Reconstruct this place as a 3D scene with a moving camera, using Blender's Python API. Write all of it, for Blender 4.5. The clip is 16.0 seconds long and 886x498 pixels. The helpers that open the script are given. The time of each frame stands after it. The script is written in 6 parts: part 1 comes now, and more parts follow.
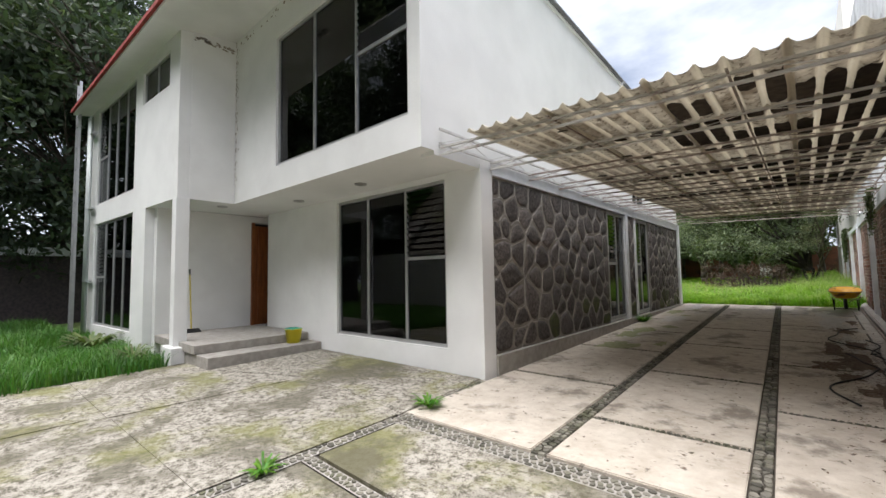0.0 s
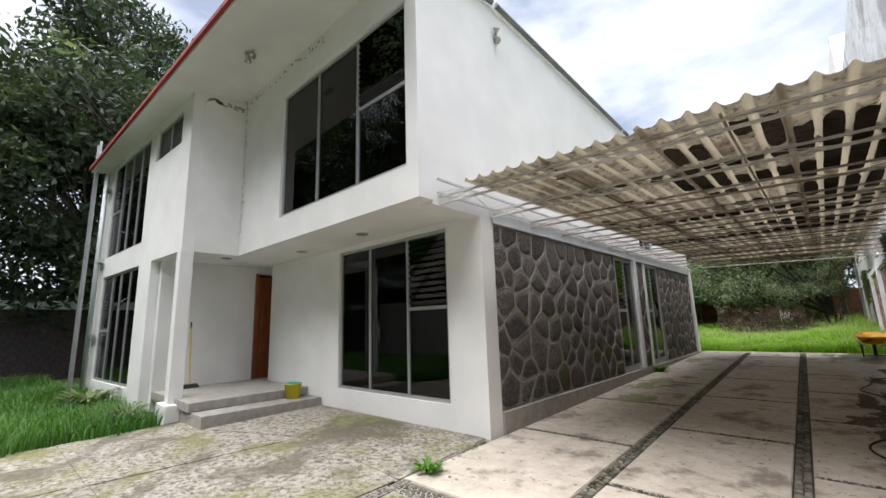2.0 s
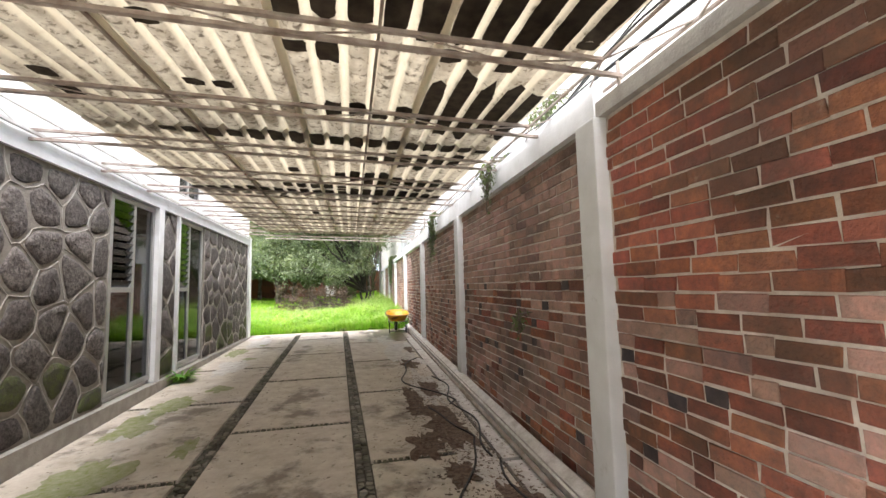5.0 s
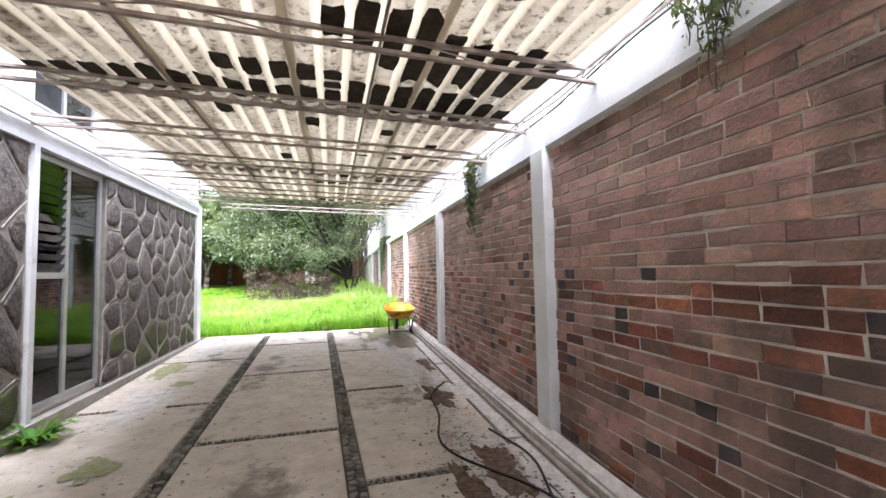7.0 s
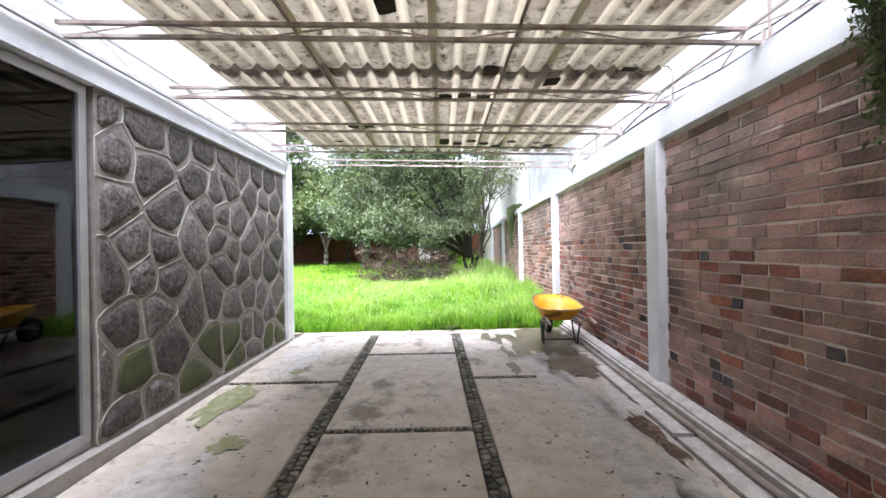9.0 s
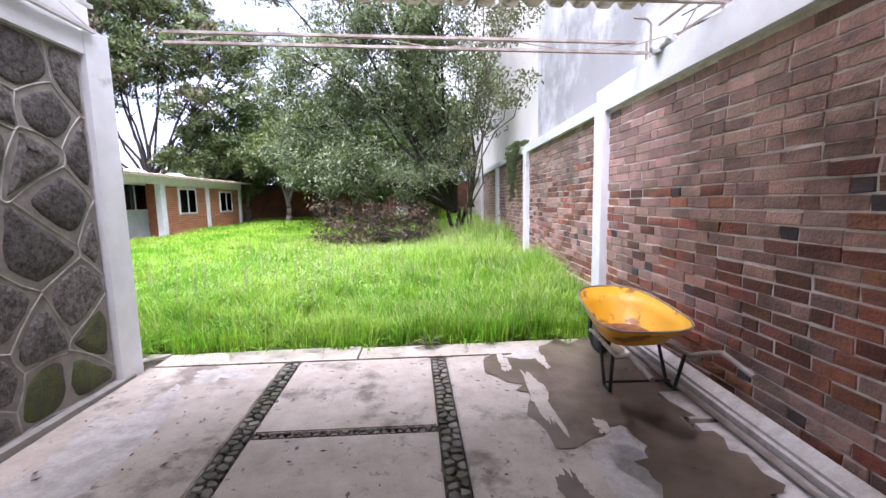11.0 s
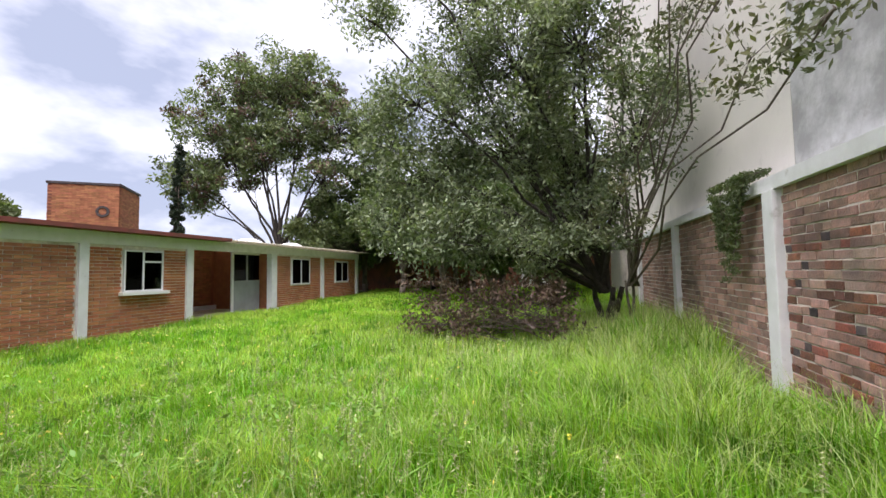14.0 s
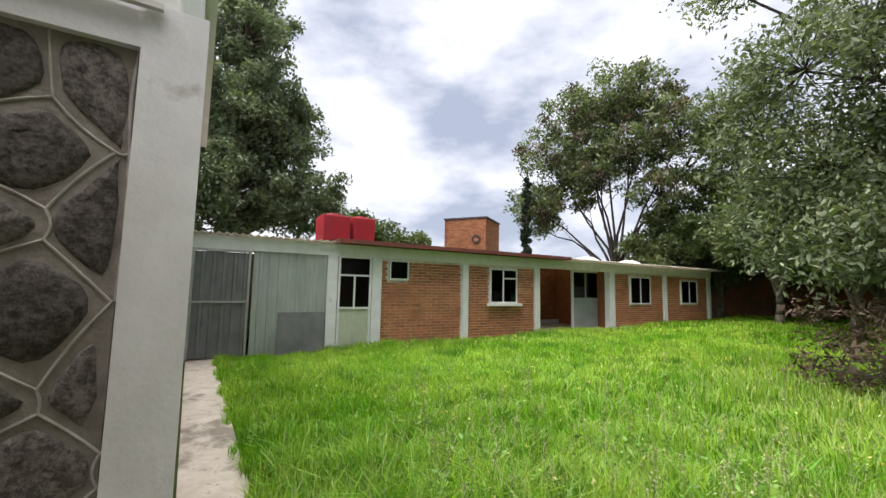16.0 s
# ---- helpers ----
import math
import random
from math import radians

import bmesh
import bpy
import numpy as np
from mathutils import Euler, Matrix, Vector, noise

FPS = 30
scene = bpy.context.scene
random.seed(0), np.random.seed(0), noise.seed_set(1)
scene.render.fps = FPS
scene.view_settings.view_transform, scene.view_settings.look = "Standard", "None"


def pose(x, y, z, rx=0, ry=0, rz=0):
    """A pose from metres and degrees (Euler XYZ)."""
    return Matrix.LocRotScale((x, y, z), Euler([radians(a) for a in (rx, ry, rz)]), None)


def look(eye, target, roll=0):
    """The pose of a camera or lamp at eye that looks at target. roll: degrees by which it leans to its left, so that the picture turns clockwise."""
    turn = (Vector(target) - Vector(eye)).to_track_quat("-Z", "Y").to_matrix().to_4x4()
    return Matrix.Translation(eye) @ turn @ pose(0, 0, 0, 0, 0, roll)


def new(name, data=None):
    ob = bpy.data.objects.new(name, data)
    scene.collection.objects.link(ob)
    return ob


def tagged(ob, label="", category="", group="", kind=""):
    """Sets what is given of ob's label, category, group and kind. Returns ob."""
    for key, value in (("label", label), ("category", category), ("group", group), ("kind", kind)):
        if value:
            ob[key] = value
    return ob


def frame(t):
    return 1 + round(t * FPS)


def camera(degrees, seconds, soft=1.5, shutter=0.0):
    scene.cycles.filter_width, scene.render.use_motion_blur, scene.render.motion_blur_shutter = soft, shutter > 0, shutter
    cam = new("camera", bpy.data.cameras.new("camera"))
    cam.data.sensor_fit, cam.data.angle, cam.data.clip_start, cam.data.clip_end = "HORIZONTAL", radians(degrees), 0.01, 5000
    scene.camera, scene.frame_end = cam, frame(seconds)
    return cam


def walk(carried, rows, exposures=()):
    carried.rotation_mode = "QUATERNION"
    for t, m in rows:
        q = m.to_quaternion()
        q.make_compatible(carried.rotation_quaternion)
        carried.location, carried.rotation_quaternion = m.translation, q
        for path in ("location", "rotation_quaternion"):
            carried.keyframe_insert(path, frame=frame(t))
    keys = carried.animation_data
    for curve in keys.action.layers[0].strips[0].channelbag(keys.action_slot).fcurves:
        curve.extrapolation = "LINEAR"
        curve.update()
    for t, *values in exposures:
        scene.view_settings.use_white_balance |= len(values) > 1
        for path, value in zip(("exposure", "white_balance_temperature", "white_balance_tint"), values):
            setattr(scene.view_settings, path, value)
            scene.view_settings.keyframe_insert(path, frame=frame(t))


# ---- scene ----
cam = camera(94.3, 16.0)
METRES, EYE, TILT, LEAN, TURN = 17.0, 1.5, 0.0, 0.0, 41.3
ROWS = [
    (0, 0.0000, 0.0000, 0.0000, 0.07, 3.73, 1.03),
    (0.5, 0.0032, 0.0014, 0.0019, 1.27, 4.66, 1.05),
    (1, 0.0017, 0.0007, 0.0041, 2.65, 5.98, 1.08),
    (1.5, 0.0013, 0.0016, 0.0039, 3.81, 8.66, 1.22),
    (2, 0.0069, 0.0065, 0.0024, 1.49, 10.31, 1.73),
    (2.5, 0.0183, 0.0229, 0.0002, -9.13, 7.82, 2.18),
    (3, 0.0332, 0.0511, 0.0025, -24.22, 6.33, 2.24),
    (3.5, 0.0538, 0.0829, 0.0050, -36.82, 5.87, 2.03),
    (4, 0.0741, 0.1170, 0.0069, -45.00, 5.80, 1.78),
    (6.5, 0.2040, 0.2837, 0.0108, -56.85, 3.53, 1.20),
    (7, 0.2291, 0.3177, 0.0102, -56.49, 3.17, 1.11),
    (7.5, 0.2550, 0.3520, 0.0102, -55.26, 2.10, 1.06),
    (8, 0.2818, 0.3874, 0.0126, -49.73, 0.78, 0.95),
    (8.5, 0.3074, 0.4238, 0.0128, -44.72, 0.58, 0.98),
    (9, 0.3342, 0.4567, 0.0127, -41.39, 0.16, 1.09),
]
TAIL = [
    (11.5, (-0.742, 13.24, 1.787), (-0.65, 15.222, 1.536), -1.3),
    (12, (-0.759, 13.862, 1.807), (-0.688, 15.847, 1.574), -1.3),
    (12.5, (-0.83, 14.44, 1.826), (-0.797, 16.431, 1.635), -1.3),
    (13, (-0.807, 15.037, 1.896), (-0.868, 17.033, 1.783), -1.2),
    (13.5, (-0.742, 15.663, 1.927), (-1.003, 17.646, 1.943), -1.1),
    (14, (-0.904, 15.934, 1.91), (-1.414, 17.865, 2.022), -0.9),
    (14.5, (-1.068, 16.134, 1.897), (-1.871, 17.957, 2.067), -0.4),
    (15, (-1.113, 16.205, 1.933), (-2.235, 17.85, 2.123), 0.3),
    (15.5, (-1.124, 16.181, 1.9), (-2.561, 17.557, 2.101), 0.4),
    (16, (-1.153, 16.094, 1.908), (-2.862, 17.115, 2.106), 1.1),
]
EXPOSURES = [(0, 1.28, 6200, 12), (2, 1.32, 6200, 12), (3, 1.5, 6300, 12), (4, 2.2, 6400, 12), (6.5, 3.1, 5900, 18), (8, 3.05, 5600, 18), (9, 2.85, 5650, 18), (11.5, 2.1, 5750, 30), (12.5, 1.68, 6100, 24), (14, 1.42, 6350, 20), (16, 1.25, 6550, 14)]
walk(cam, [(t, pose(0, 0, EYE, TILT, LEAN, TURN) @ pose(METRES * x, METRES * y, METRES * z, 90 + pitch, roll, yaw)) for t, x, y, z, yaw, pitch, roll in ROWS]
     + [(t, look(eye, at, roll)) for t, eye, at, roll in TAIL], EXPOSURES)

# ---- sky, sun ----
scene.view_settings.exposure = 0.0
world = bpy.data.worlds.new("sky")
scene.world = world
world.use_nodes = True
wn, wl = world.node_tree.nodes, world.node_tree.links
bg = wn["Background"]
bg.inputs["Strength"].default_value = 0.06
sky = wn.new("ShaderNodeTexSky")
sky.sky_type, sky.sun_disc = "NISHITA", False
SUN_EL, SUN_AZ = radians(73), radians(192)
sky.sun_elevation, sky.sun_rotation = SUN_EL, SUN_AZ
wc = wn.new("ShaderNodeTexCoord")
wm = wn.new("ShaderNodeMapping")
wm.inputs["Scale"].default_value = (1.0, 1.0, 2.2)
wl.new(wc.outputs["Generated"], wm.inputs["Vector"])
cn = wn.new("ShaderNodeTexNoise")
cn.inputs["Scale"].default_value, cn.inputs["Detail"].default_value, cn.inputs["Roughness"].default_value = 2.3, 6.0, 0.55
wl.new(wm.outputs["Vector"], cn.inputs["Vector"])
cr = wn.new("ShaderNodeValToRGB")
cr.color_ramp.elements[0].position, cr.color_ramp.elements[0].color = 0.38, (3.7, 4.2, 5.2, 1)
cr.color_ramp.elements[1].position, cr.color_ramp.elements[1].color = 0.62, (10.3, 10.5, 10.9, 1)
wl.new(cn.outputs["Fac"], cr.inputs["Fac"])
cx = wn.new("ShaderNodeMixRGB")
cx.inputs["Fac"].default_value = 0.86
wl.new(sky.outputs["Color"], cx.inputs["Color1"])
wl.new(cr.outputs["Color"], cx.inputs["Color2"])
wl.new(cx.outputs["Color"], bg.inputs["Color"])
sun = new("sun", bpy.data.lights.new("sun", "SUN"))
sun.data.energy, sun.data.angle, sun.data.color = 3.4, radians(70), (1.0, 0.96, 0.9)
sd = Vector((math.sin(SUN_AZ) * math.cos(SUN_EL), math.cos(SUN_AZ) * math.cos(SUN_EL), math.sin(SUN_EL)))
sun.matrix_world = look(sd * 60, (0, 0, 0))


# ---- materials ----
def mat(name, color, color2=None, scale=6.0, rough=0.8, metal=0.0, bump=0.0, bump_scale=60.0, stain=None, stain_scale=1.2,
        stain_at=0.55, stain_amount=0.6, rand=0.0, soft=0.12, spec=0.4, detail=6.0, stretch=(1, 1, 1), hue=0.0, grain=0.5, ramp=(0.35, 0.65), world_co=False, stain2=None, stain2_scale=1.0, stain2_at=0.58, stain2_amount=0.6):
    """Two colours mixed by noise, a larger stain over them, fine relief, and a random value per object."""
    m = bpy.data.materials.new(name)
    m.use_nodes = True
    n, l = m.node_tree.nodes, m.node_tree.links
    b = n["Principled BSDF"]
    b.inputs["Roughness"].default_value, b.inputs["Metallic"].default_value = rough, metal
    b.inputs["Specular IOR Level"].default_value = spec
    tc = n.new("ShaderNodeTexCoord")
    mp = n.new("ShaderNodeMapping")
    mp.inputs["Scale"].default_value = stretch
    l.new(n.new("ShaderNodeNewGeometry").outputs["Position"] if world_co else tc.outputs["Object"], mp.inputs["Vector"])
    vec = mp.outputs["Vector"]
    no = n.new("ShaderNodeTexNoise")
    no.inputs["Scale"].default_value, no.inputs["Detail"].default_value, no.inputs["Roughness"].default_value = scale, detail, grain
    l.new(vec, no.inputs["Vector"])
    rp = n.new("ShaderNodeValToRGB")
    rp.color_ramp.elements[0].position, rp.color_ramp.elements[1].position = ramp
    rp.color_ramp.elements[0].color = (*color, 1)
    rp.color_ramp.elements[1].color = (*(color2 or color), 1)
    l.new(no.outputs["Fac"], rp.inputs["Fac"])
    out = rp.outputs["Color"]
    for stain, stain_scale, stain_at, stain_amount, off in ((stain, stain_scale, stain_at, stain_amount, 0.0), (stain2, stain2_scale, stain2_at, stain2_amount, 3.7)):
        if not stain:
            continue
        s = n.new("ShaderNodeTexNoise")
        s.inputs["Distortion"].default_value = off * 0.1
        s.inputs["Scale"].default_value, s.inputs["Detail"].default_value, s.inputs["Roughness"].default_value = stain_scale, 8.0, 0.65
        l.new(vec, s.inputs["Vector"])
        r = n.new("ShaderNodeValToRGB")
        r.color_ramp.elements[0].position, r.color_ramp.elements[1].position = stain_at, stain_at + soft
        r.color_ramp.elements[1].color = (stain_amount,) * 3 + (1,)
        l.new(s.outputs["Fac"], r.inputs["Fac"])
        x = n.new("ShaderNodeMixRGB")
        l.new(r.outputs["Color"], x.inputs["Fac"])
        l.new(out, x.inputs["Color1"])
        x.inputs["Color2"].default_value = (*stain, 1)
        out = x.outputs["Color"]
    if rand or hue:
        oi = n.new("ShaderNodeObjectInfo")
        geo = n.new("ShaderNodeNewGeometry")
        ad = n.new("ShaderNodeMath")
        ad.operation = "ADD"
        l.new(oi.outputs["Random"], ad.inputs[0])
        l.new(geo.outputs["Random Per Island"], ad.inputs[1])
        fr = n.new("ShaderNodeMath")
        fr.operation = "FRACT"
        l.new(ad.outputs[0], fr.inputs[0])
        hs = n.new("ShaderNodeHueSaturation")
        mr = n.new("ShaderNodeMapRange")
        mr.inputs["To Min"].default_value, mr.inputs["To Max"].default_value = 1 - rand, 1 + rand
        l.new(fr.outputs[0], mr.inputs["Value"])
        l.new(mr.outputs["Result"], hs.inputs["Value"])
        if hue:
            m2 = n.new("ShaderNodeMath")
            m2.operation = "MULTIPLY_ADD"
            l.new(fr.outputs[0], m2.inputs[0])
            m2.inputs[1].default_value, m2.inputs[2].default_value = 7.3, 0.0
            f2 = n.new("ShaderNodeMath")
            f2.operation = "FRACT"
            l.new(m2.outputs[0], f2.inputs[0])
            m3 = n.new("ShaderNodeMapRange")
            m3.inputs["To Min"].default_value, m3.inputs["To Max"].default_value = 0.5 - hue, 0.5 + hue
            l.new(f2.outputs[0], m3.inputs["Value"])
            l.new(m3.outputs["Result"], hs.inputs["Hue"])
        l.new(out, hs.inputs["Color"])
        out = hs.outputs["Color"]
    l.new(out, b.inputs["Base Color"])
    if bump:
        bn = n.new("ShaderNodeTexNoise")
        bn.inputs["Scale"].default_value, bn.inputs["Detail"].default_value = bump_scale, 5.0
        l.new(vec, bn.inputs["Vector"])
        bp = n.new("ShaderNodeBump")
        bp.inputs["Strength"].default_value, bp.inputs["Distance"].default_value = bump, 0.01
        l.new(bn.outputs["Fac"], bp.inputs["Height"])
        l.new(bp.outputs["Normal"], b.inputs["Normal"])
    return m


def leaf_mat(name, color, color2, trans=0.3, rand=0.35, gloss=0.5, scale=0.7, spec=0.35, **more):
    m = mat(name, color, color2, scale=scale, rough=gloss, rand=rand, hue=0.02, spec=spec, **more)
    n, l = m.node_tree.nodes, m.node_tree.links
    b = n["Principled BSDF"]
    tr = n.new("ShaderNodeBsdfTranslucent")
    src = b.inputs["Base Color"].links[0].from_socket
    gm = n.new("ShaderNodeMixRGB")
    gm.blend_type = "MULTIPLY"
    gm.inputs["Fac"].default_value = 1.0
    gm.inputs["Color2"].default_value = (1.0, 1.15, 0.45, 1)
    l.new(src, gm.inputs["Color1"])
    l.new(gm.outputs["Color"], tr.inputs["Color"])
    mx = n.new("ShaderNodeMixShader")
    mx.inputs["Fac"].default_value = trans
    l.new(b.outputs[0], mx.inputs[1])
    l.new(tr.outputs[0], mx.inputs[2])
    l.new(mx.outputs[0], n["Material Output"].inputs["Surface"])
    return m


def glass_mat(name, tint, ior=1.5):
    m = bpy.data.materials.new(name)
    m.use_nodes = True
    n, l = m.node_tree.nodes, m.node_tree.links
    n.remove(n["Principled BSDF"])
    t, g, f, mx = n.new("ShaderNodeBsdfTransparent"), n.new("ShaderNodeBsdfGlossy"), n.new("ShaderNodeFresnel"), n.new("ShaderNodeMixShader")
    t.inputs["Color"].default_value = (*tint, 1)
    g.inputs["Roughness"].default_value = 0.015
    f.inputs["IOR"].default_value = ior
    tc, no, bp = n.new("ShaderNodeTexCoord"), n.new("ShaderNodeTexNoise"), n.new("ShaderNodeBump")
    no.inputs["Scale"].default_value = 1.5
    bp.inputs["Strength"].default_value, bp.inputs["Distance"].default_value = 0.05, 0.02
    l.new(tc.outputs["Object"], no.inputs["Vector"])
    l.new(no.outputs["Fac"], bp.inputs["Height"])
    l.new(bp.outputs["Normal"], g.inputs["Normal"])
    l.new(f.outputs[0], mx.inputs["Fac"])
    l.new(t.outputs[0], mx.inputs[1])
    l.new(g.outputs[0], mx.inputs[2])
    l.new(mx.outputs[0], n["Material Output"].inputs["Surface"])
    return m


M = {}
M["white"] = mat("white_render", (0.78, 0.78, 0.77), (0.72, 0.72, 0.71), scale=1.5, rough=0.85, bump=0.25, bump_scale=45,
                 stain=(0.60, 0.59, 0.57), stain_scale=0.7, stain_at=0.58, stain_amount=0.5, soft=0.25)
M["white_trim"] = mat("white_trim_paint", (0.74, 0.75, 0.77), (0.66, 0.67, 0.68), scale=5, rough=0.7, bump=0.25, bump_scale=40,
                      stain=(0.36, 0.35, 0.33), stain_scale=3.5, stain_at=0.62, stain_amount=0.7, soft=0.1)
M["grey_plaster"] = mat("aged_grey_plaster", (0.50, 0.51, 0.52), (0.64, 0.65, 0.66), scale=1.6, rough=0.9, bump=0.4, bump_scale=22,
                        stain=(0.24, 0.24, 0.24), stain_scale=0.5, stain_at=0.50, stain_amount=0.75, soft=0.1, stain2=(0.33, 0.32, 0.31), stain2_scale=3.5, stain2_at=0.54, stain2_amount=0.7)
M["cream_plaster"] = mat("cream_plaster", (0.80, 0.77, 0.72), (0.73, 0.70, 0.66), scale=0.9, rough=0.9, bump=0.2, bump_scale=22,
                         stain=(0.50, 0.49, 0.475), stain_scale=0.35, stain_at=0.48, stain_amount=0.75, soft=0.2, stain2=(0.38, 0.365, 0.34), stain2_scale=2.2, stain2_at=0.60, stain2_amount=0.55)
M["concrete"] = mat("drive_concrete", (0.60, 0.545, 0.47), (0.40, 0.345, 0.28), scale=5, rough=0.9, bump=0.35, bump_scale=70, grain=0.68, detail=12,
                    stain=(0.15, 0.125, 0.10), stain_scale=1.4, stain_at=0.55, stain_amount=0.75, soft=0.08, ramp=(0.3, 0.7), stain2=(0.10, 0.085, 0.065), stain2_scale=13, stain2_at=0.60, stain2_amount=0.75)
M["wet"] = mat("damp_concrete", (0.115, 0.088, 0.062), (0.20, 0.16, 0.12), scale=4, rough=0.35, bump=0.1, bump_scale=40)
M["silt"] = mat("leafy_silt", (0.075, 0.042, 0.028), (0.17, 0.125, 0.09), scale=16, rough=0.95, bump=0.8, bump_scale=80, grain=0.75, detail=12, ramp=(0.42, 0.58))
M["pale"] = mat("bleached_concrete", (0.60, 0.575, 0.54), (0.36, 0.325, 0.28), scale=9, rough=0.85, grain=0.75, detail=12, bump=0.3)
M["moss"] = mat("thin_moss", (0.19, 0.22, 0.06), (0.36, 0.35, 0.26), scale=14, rough=0.95, grain=0.75, detail=12)
M["fleck"] = mat("mould", (0.27, 0.23, 0.19), (0.40, 0.36, 0.32), scale=20)
M["mossy"] = mat("mossy_concrete", (0.40, 0.37, 0.32), (0.085, 0.075, 0.055), scale=15, rough=0.95, bump=0.6, bump_scale=80, grain=0.85, ramp=(0.47, 0.56), detail=15,
                 stain=(0.16, 0.16, 0.045), stain_scale=0.8, stain_at=0.50, stain_amount=0.75, soft=0.10,
                 stain2=(0.10, 0.09, 0.062), stain2_scale=0.9, stain2_at=0.49, stain2_amount=0.75)
M["soil"] = mat("dark_soil", (0.07, 0.06, 0.05), (0.11, 0.095, 0.075), scale=9, rough=0.95, bump=0.8, bump_scale=60)
M["pebble"] = mat("grey_pebble", (0.21, 0.195, 0.165), (0.105, 0.10, 0.075), scale=8, rough=0.8, rand=0.5,
                  stain=(0.07, 0.075, 0.03), stain_scale=1.6, stain_at=0.52, stain_amount=0.7)
M["lawn_soil"] = mat("lawn_ground", (0.05, 0.085, 0.02), (0.09, 0.12, 0.03), scale=3, rough=0.95, bump=0.8, bump_scale=30)
M["stone"] = mat("volcanic_stone", (0.050, 0.043, 0.040), (0.175, 0.157, 0.146), scale=26, ramp=(0.42, 0.60), rough=0.95, bump=1.0, bump_scale=34, rand=0.3, grain=0.85,
                 stain=(0.13, 0.12, 0.11), stain_scale=2.5, stain_at=0.58, stain_amount=0.5, hue=0.01)
M["stone_mossy"] = mat("mossy_volcanic_stone", (0.055, 0.05, 0.042), (0.085, 0.105, 0.028), scale=9, rough=0.95, bump=1.0, bump_scale=60, grain=0.8)
M["bead"] = mat("pale_pointing", (0.46, 0.44, 0.41), (0.32, 0.30, 0.27), scale=14, rough=0.9, bump=0.4)
M["stone_mortar"] = mat("wide_grey_mortar", (0.29, 0.268, 0.24), (0.19, 0.172, 0.15), scale=7, rough=0.9, bump=0.6, bump_scale=60, grain=0.7,
                        stain=(0.12, 0.11, 0.09), stain_scale=1.2, stain_at=0.56, stain_amount=0.6)
M["mortar"] = mat("grey_mortar", (0.36, 0.34, 0.31), (0.28, 0.26, 0.235), scale=9, rough=0.9, bump=0.5, bump_scale=60)
M["brick"] = mat("red_brick", (0.40, 0.135, 0.075), (0.20, 0.08, 0.058), scale=16, rough=0.9, bump=1.0, bump_scale=55, rand=0.36, hue=0.012, grain=0.75, world_co=True,
                 stain=(0.10, 0.062, 0.048), stain_scale=0.9, stain_at=0.44, stain_amount=0.8, soft=0.14, stain2=(0.40, 0.33, 0.28), stain2_scale=9, stain2_at=0.64, stain2_amount=0.6)
M["brick_old"] = mat("weathered_brick", (0.43, 0.245, 0.195), (0.25, 0.175, 0.15), scale=12, rough=0.9, bump=1.0, bump_scale=55, rand=0.36, hue=0.010, grain=0.75, world_co=True,
                     stain=(0.34, 0.27, 0.235), stain_scale=0.7, stain_at=0.52, stain_amount=0.65, soft=0.15, stain2=(0.10, 0.072, 0.056), stain2_scale=1.1, stain2_at=0.50, stain2_amount=0.8)
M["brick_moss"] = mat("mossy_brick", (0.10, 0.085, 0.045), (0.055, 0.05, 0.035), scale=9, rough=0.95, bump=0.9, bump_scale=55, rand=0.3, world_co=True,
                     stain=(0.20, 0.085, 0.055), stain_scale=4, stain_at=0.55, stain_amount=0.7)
M["brick_dark"] = mat("burnt_brick", (0.045, 0.038, 0.042), (0.085, 0.065, 0.065), scale=12, rough=0.85, bump=0.5, rand=0.3, world_co=True)
M["brick_mortar"] = mat("brick_mortar", (0.76, 0.71, 0.65), (0.50, 0.44, 0.39), scale=7, rough=0.95, bump=0.5, bump_scale=70, grain=0.7,
                        stain=(0.14, 0.12, 0.10), stain_scale=0.5, stain_at=0.53, stain_amount=0.75)
M["plinth"] = mat("sandy_foundation", (0.44, 0.34, 0.27), (0.27, 0.19, 0.15), scale=6, rough=0.95, bump=0.8, bump_scale=30, grain=0.7,
                  stain=(0.22, 0.17, 0.13), stain_scale=2.2, stain_at=0.56, stain_amount=0.7)
M["brick_orange"] = mat("orange_brick", (0.42, 0.175, 0.085), (0.33, 0.135, 0.07), scale=6, rough=0.9, bump=0.3, rand=0.25, hue=0.01)
M["alu"] = mat("dull_aluminium", (0.46, 0.46, 0.46), (0.38, 0.38, 0.385), scale=5, rough=0.42, metal=0.6, spec=0.5)
M["glass"] = glass_mat("window_glass", (0.24, 0.26, 0.28), 1.5)
# near-black: the gloom of unlit rooms is put into the wall colour
M["inside"] = mat("unlit_room_tone", (0.065, 0.068, 0.072), (0.05, 0.052, 0.055), scale=2, rough=0.9)
# grey-green stands in for the reflection on the annex panes
M["inside_annex"] = mat("annex_pane_reflection_tone", (0.34, 0.37, 0.35), (0.27, 0.29, 0.28), scale=2, rough=0.9)
M["wood"] = mat("varnished_wood", (0.30, 0.105, 0.035), (0.17, 0.055, 0.02), scale=6, rough=0.35, stretch=(3, 3, 0.35), bump=0.2, bump_scale=25)
M["asbestos"] = mat("fibre_cement", (0.64, 0.605, 0.53), (0.42, 0.385, 0.325), scale=7, rough=0.92, bump=0.5, bump_scale=50, grain=0.7,
                    stain=(0.25, 0.21, 0.16), stain_scale=1.5, stain_at=0.56, stain_amount=0.7, soft=0.08, stain2=(0.13, 0.105, 0.08), stain2_scale=19, stain2_at=0.53, stain2_amount=0.75)
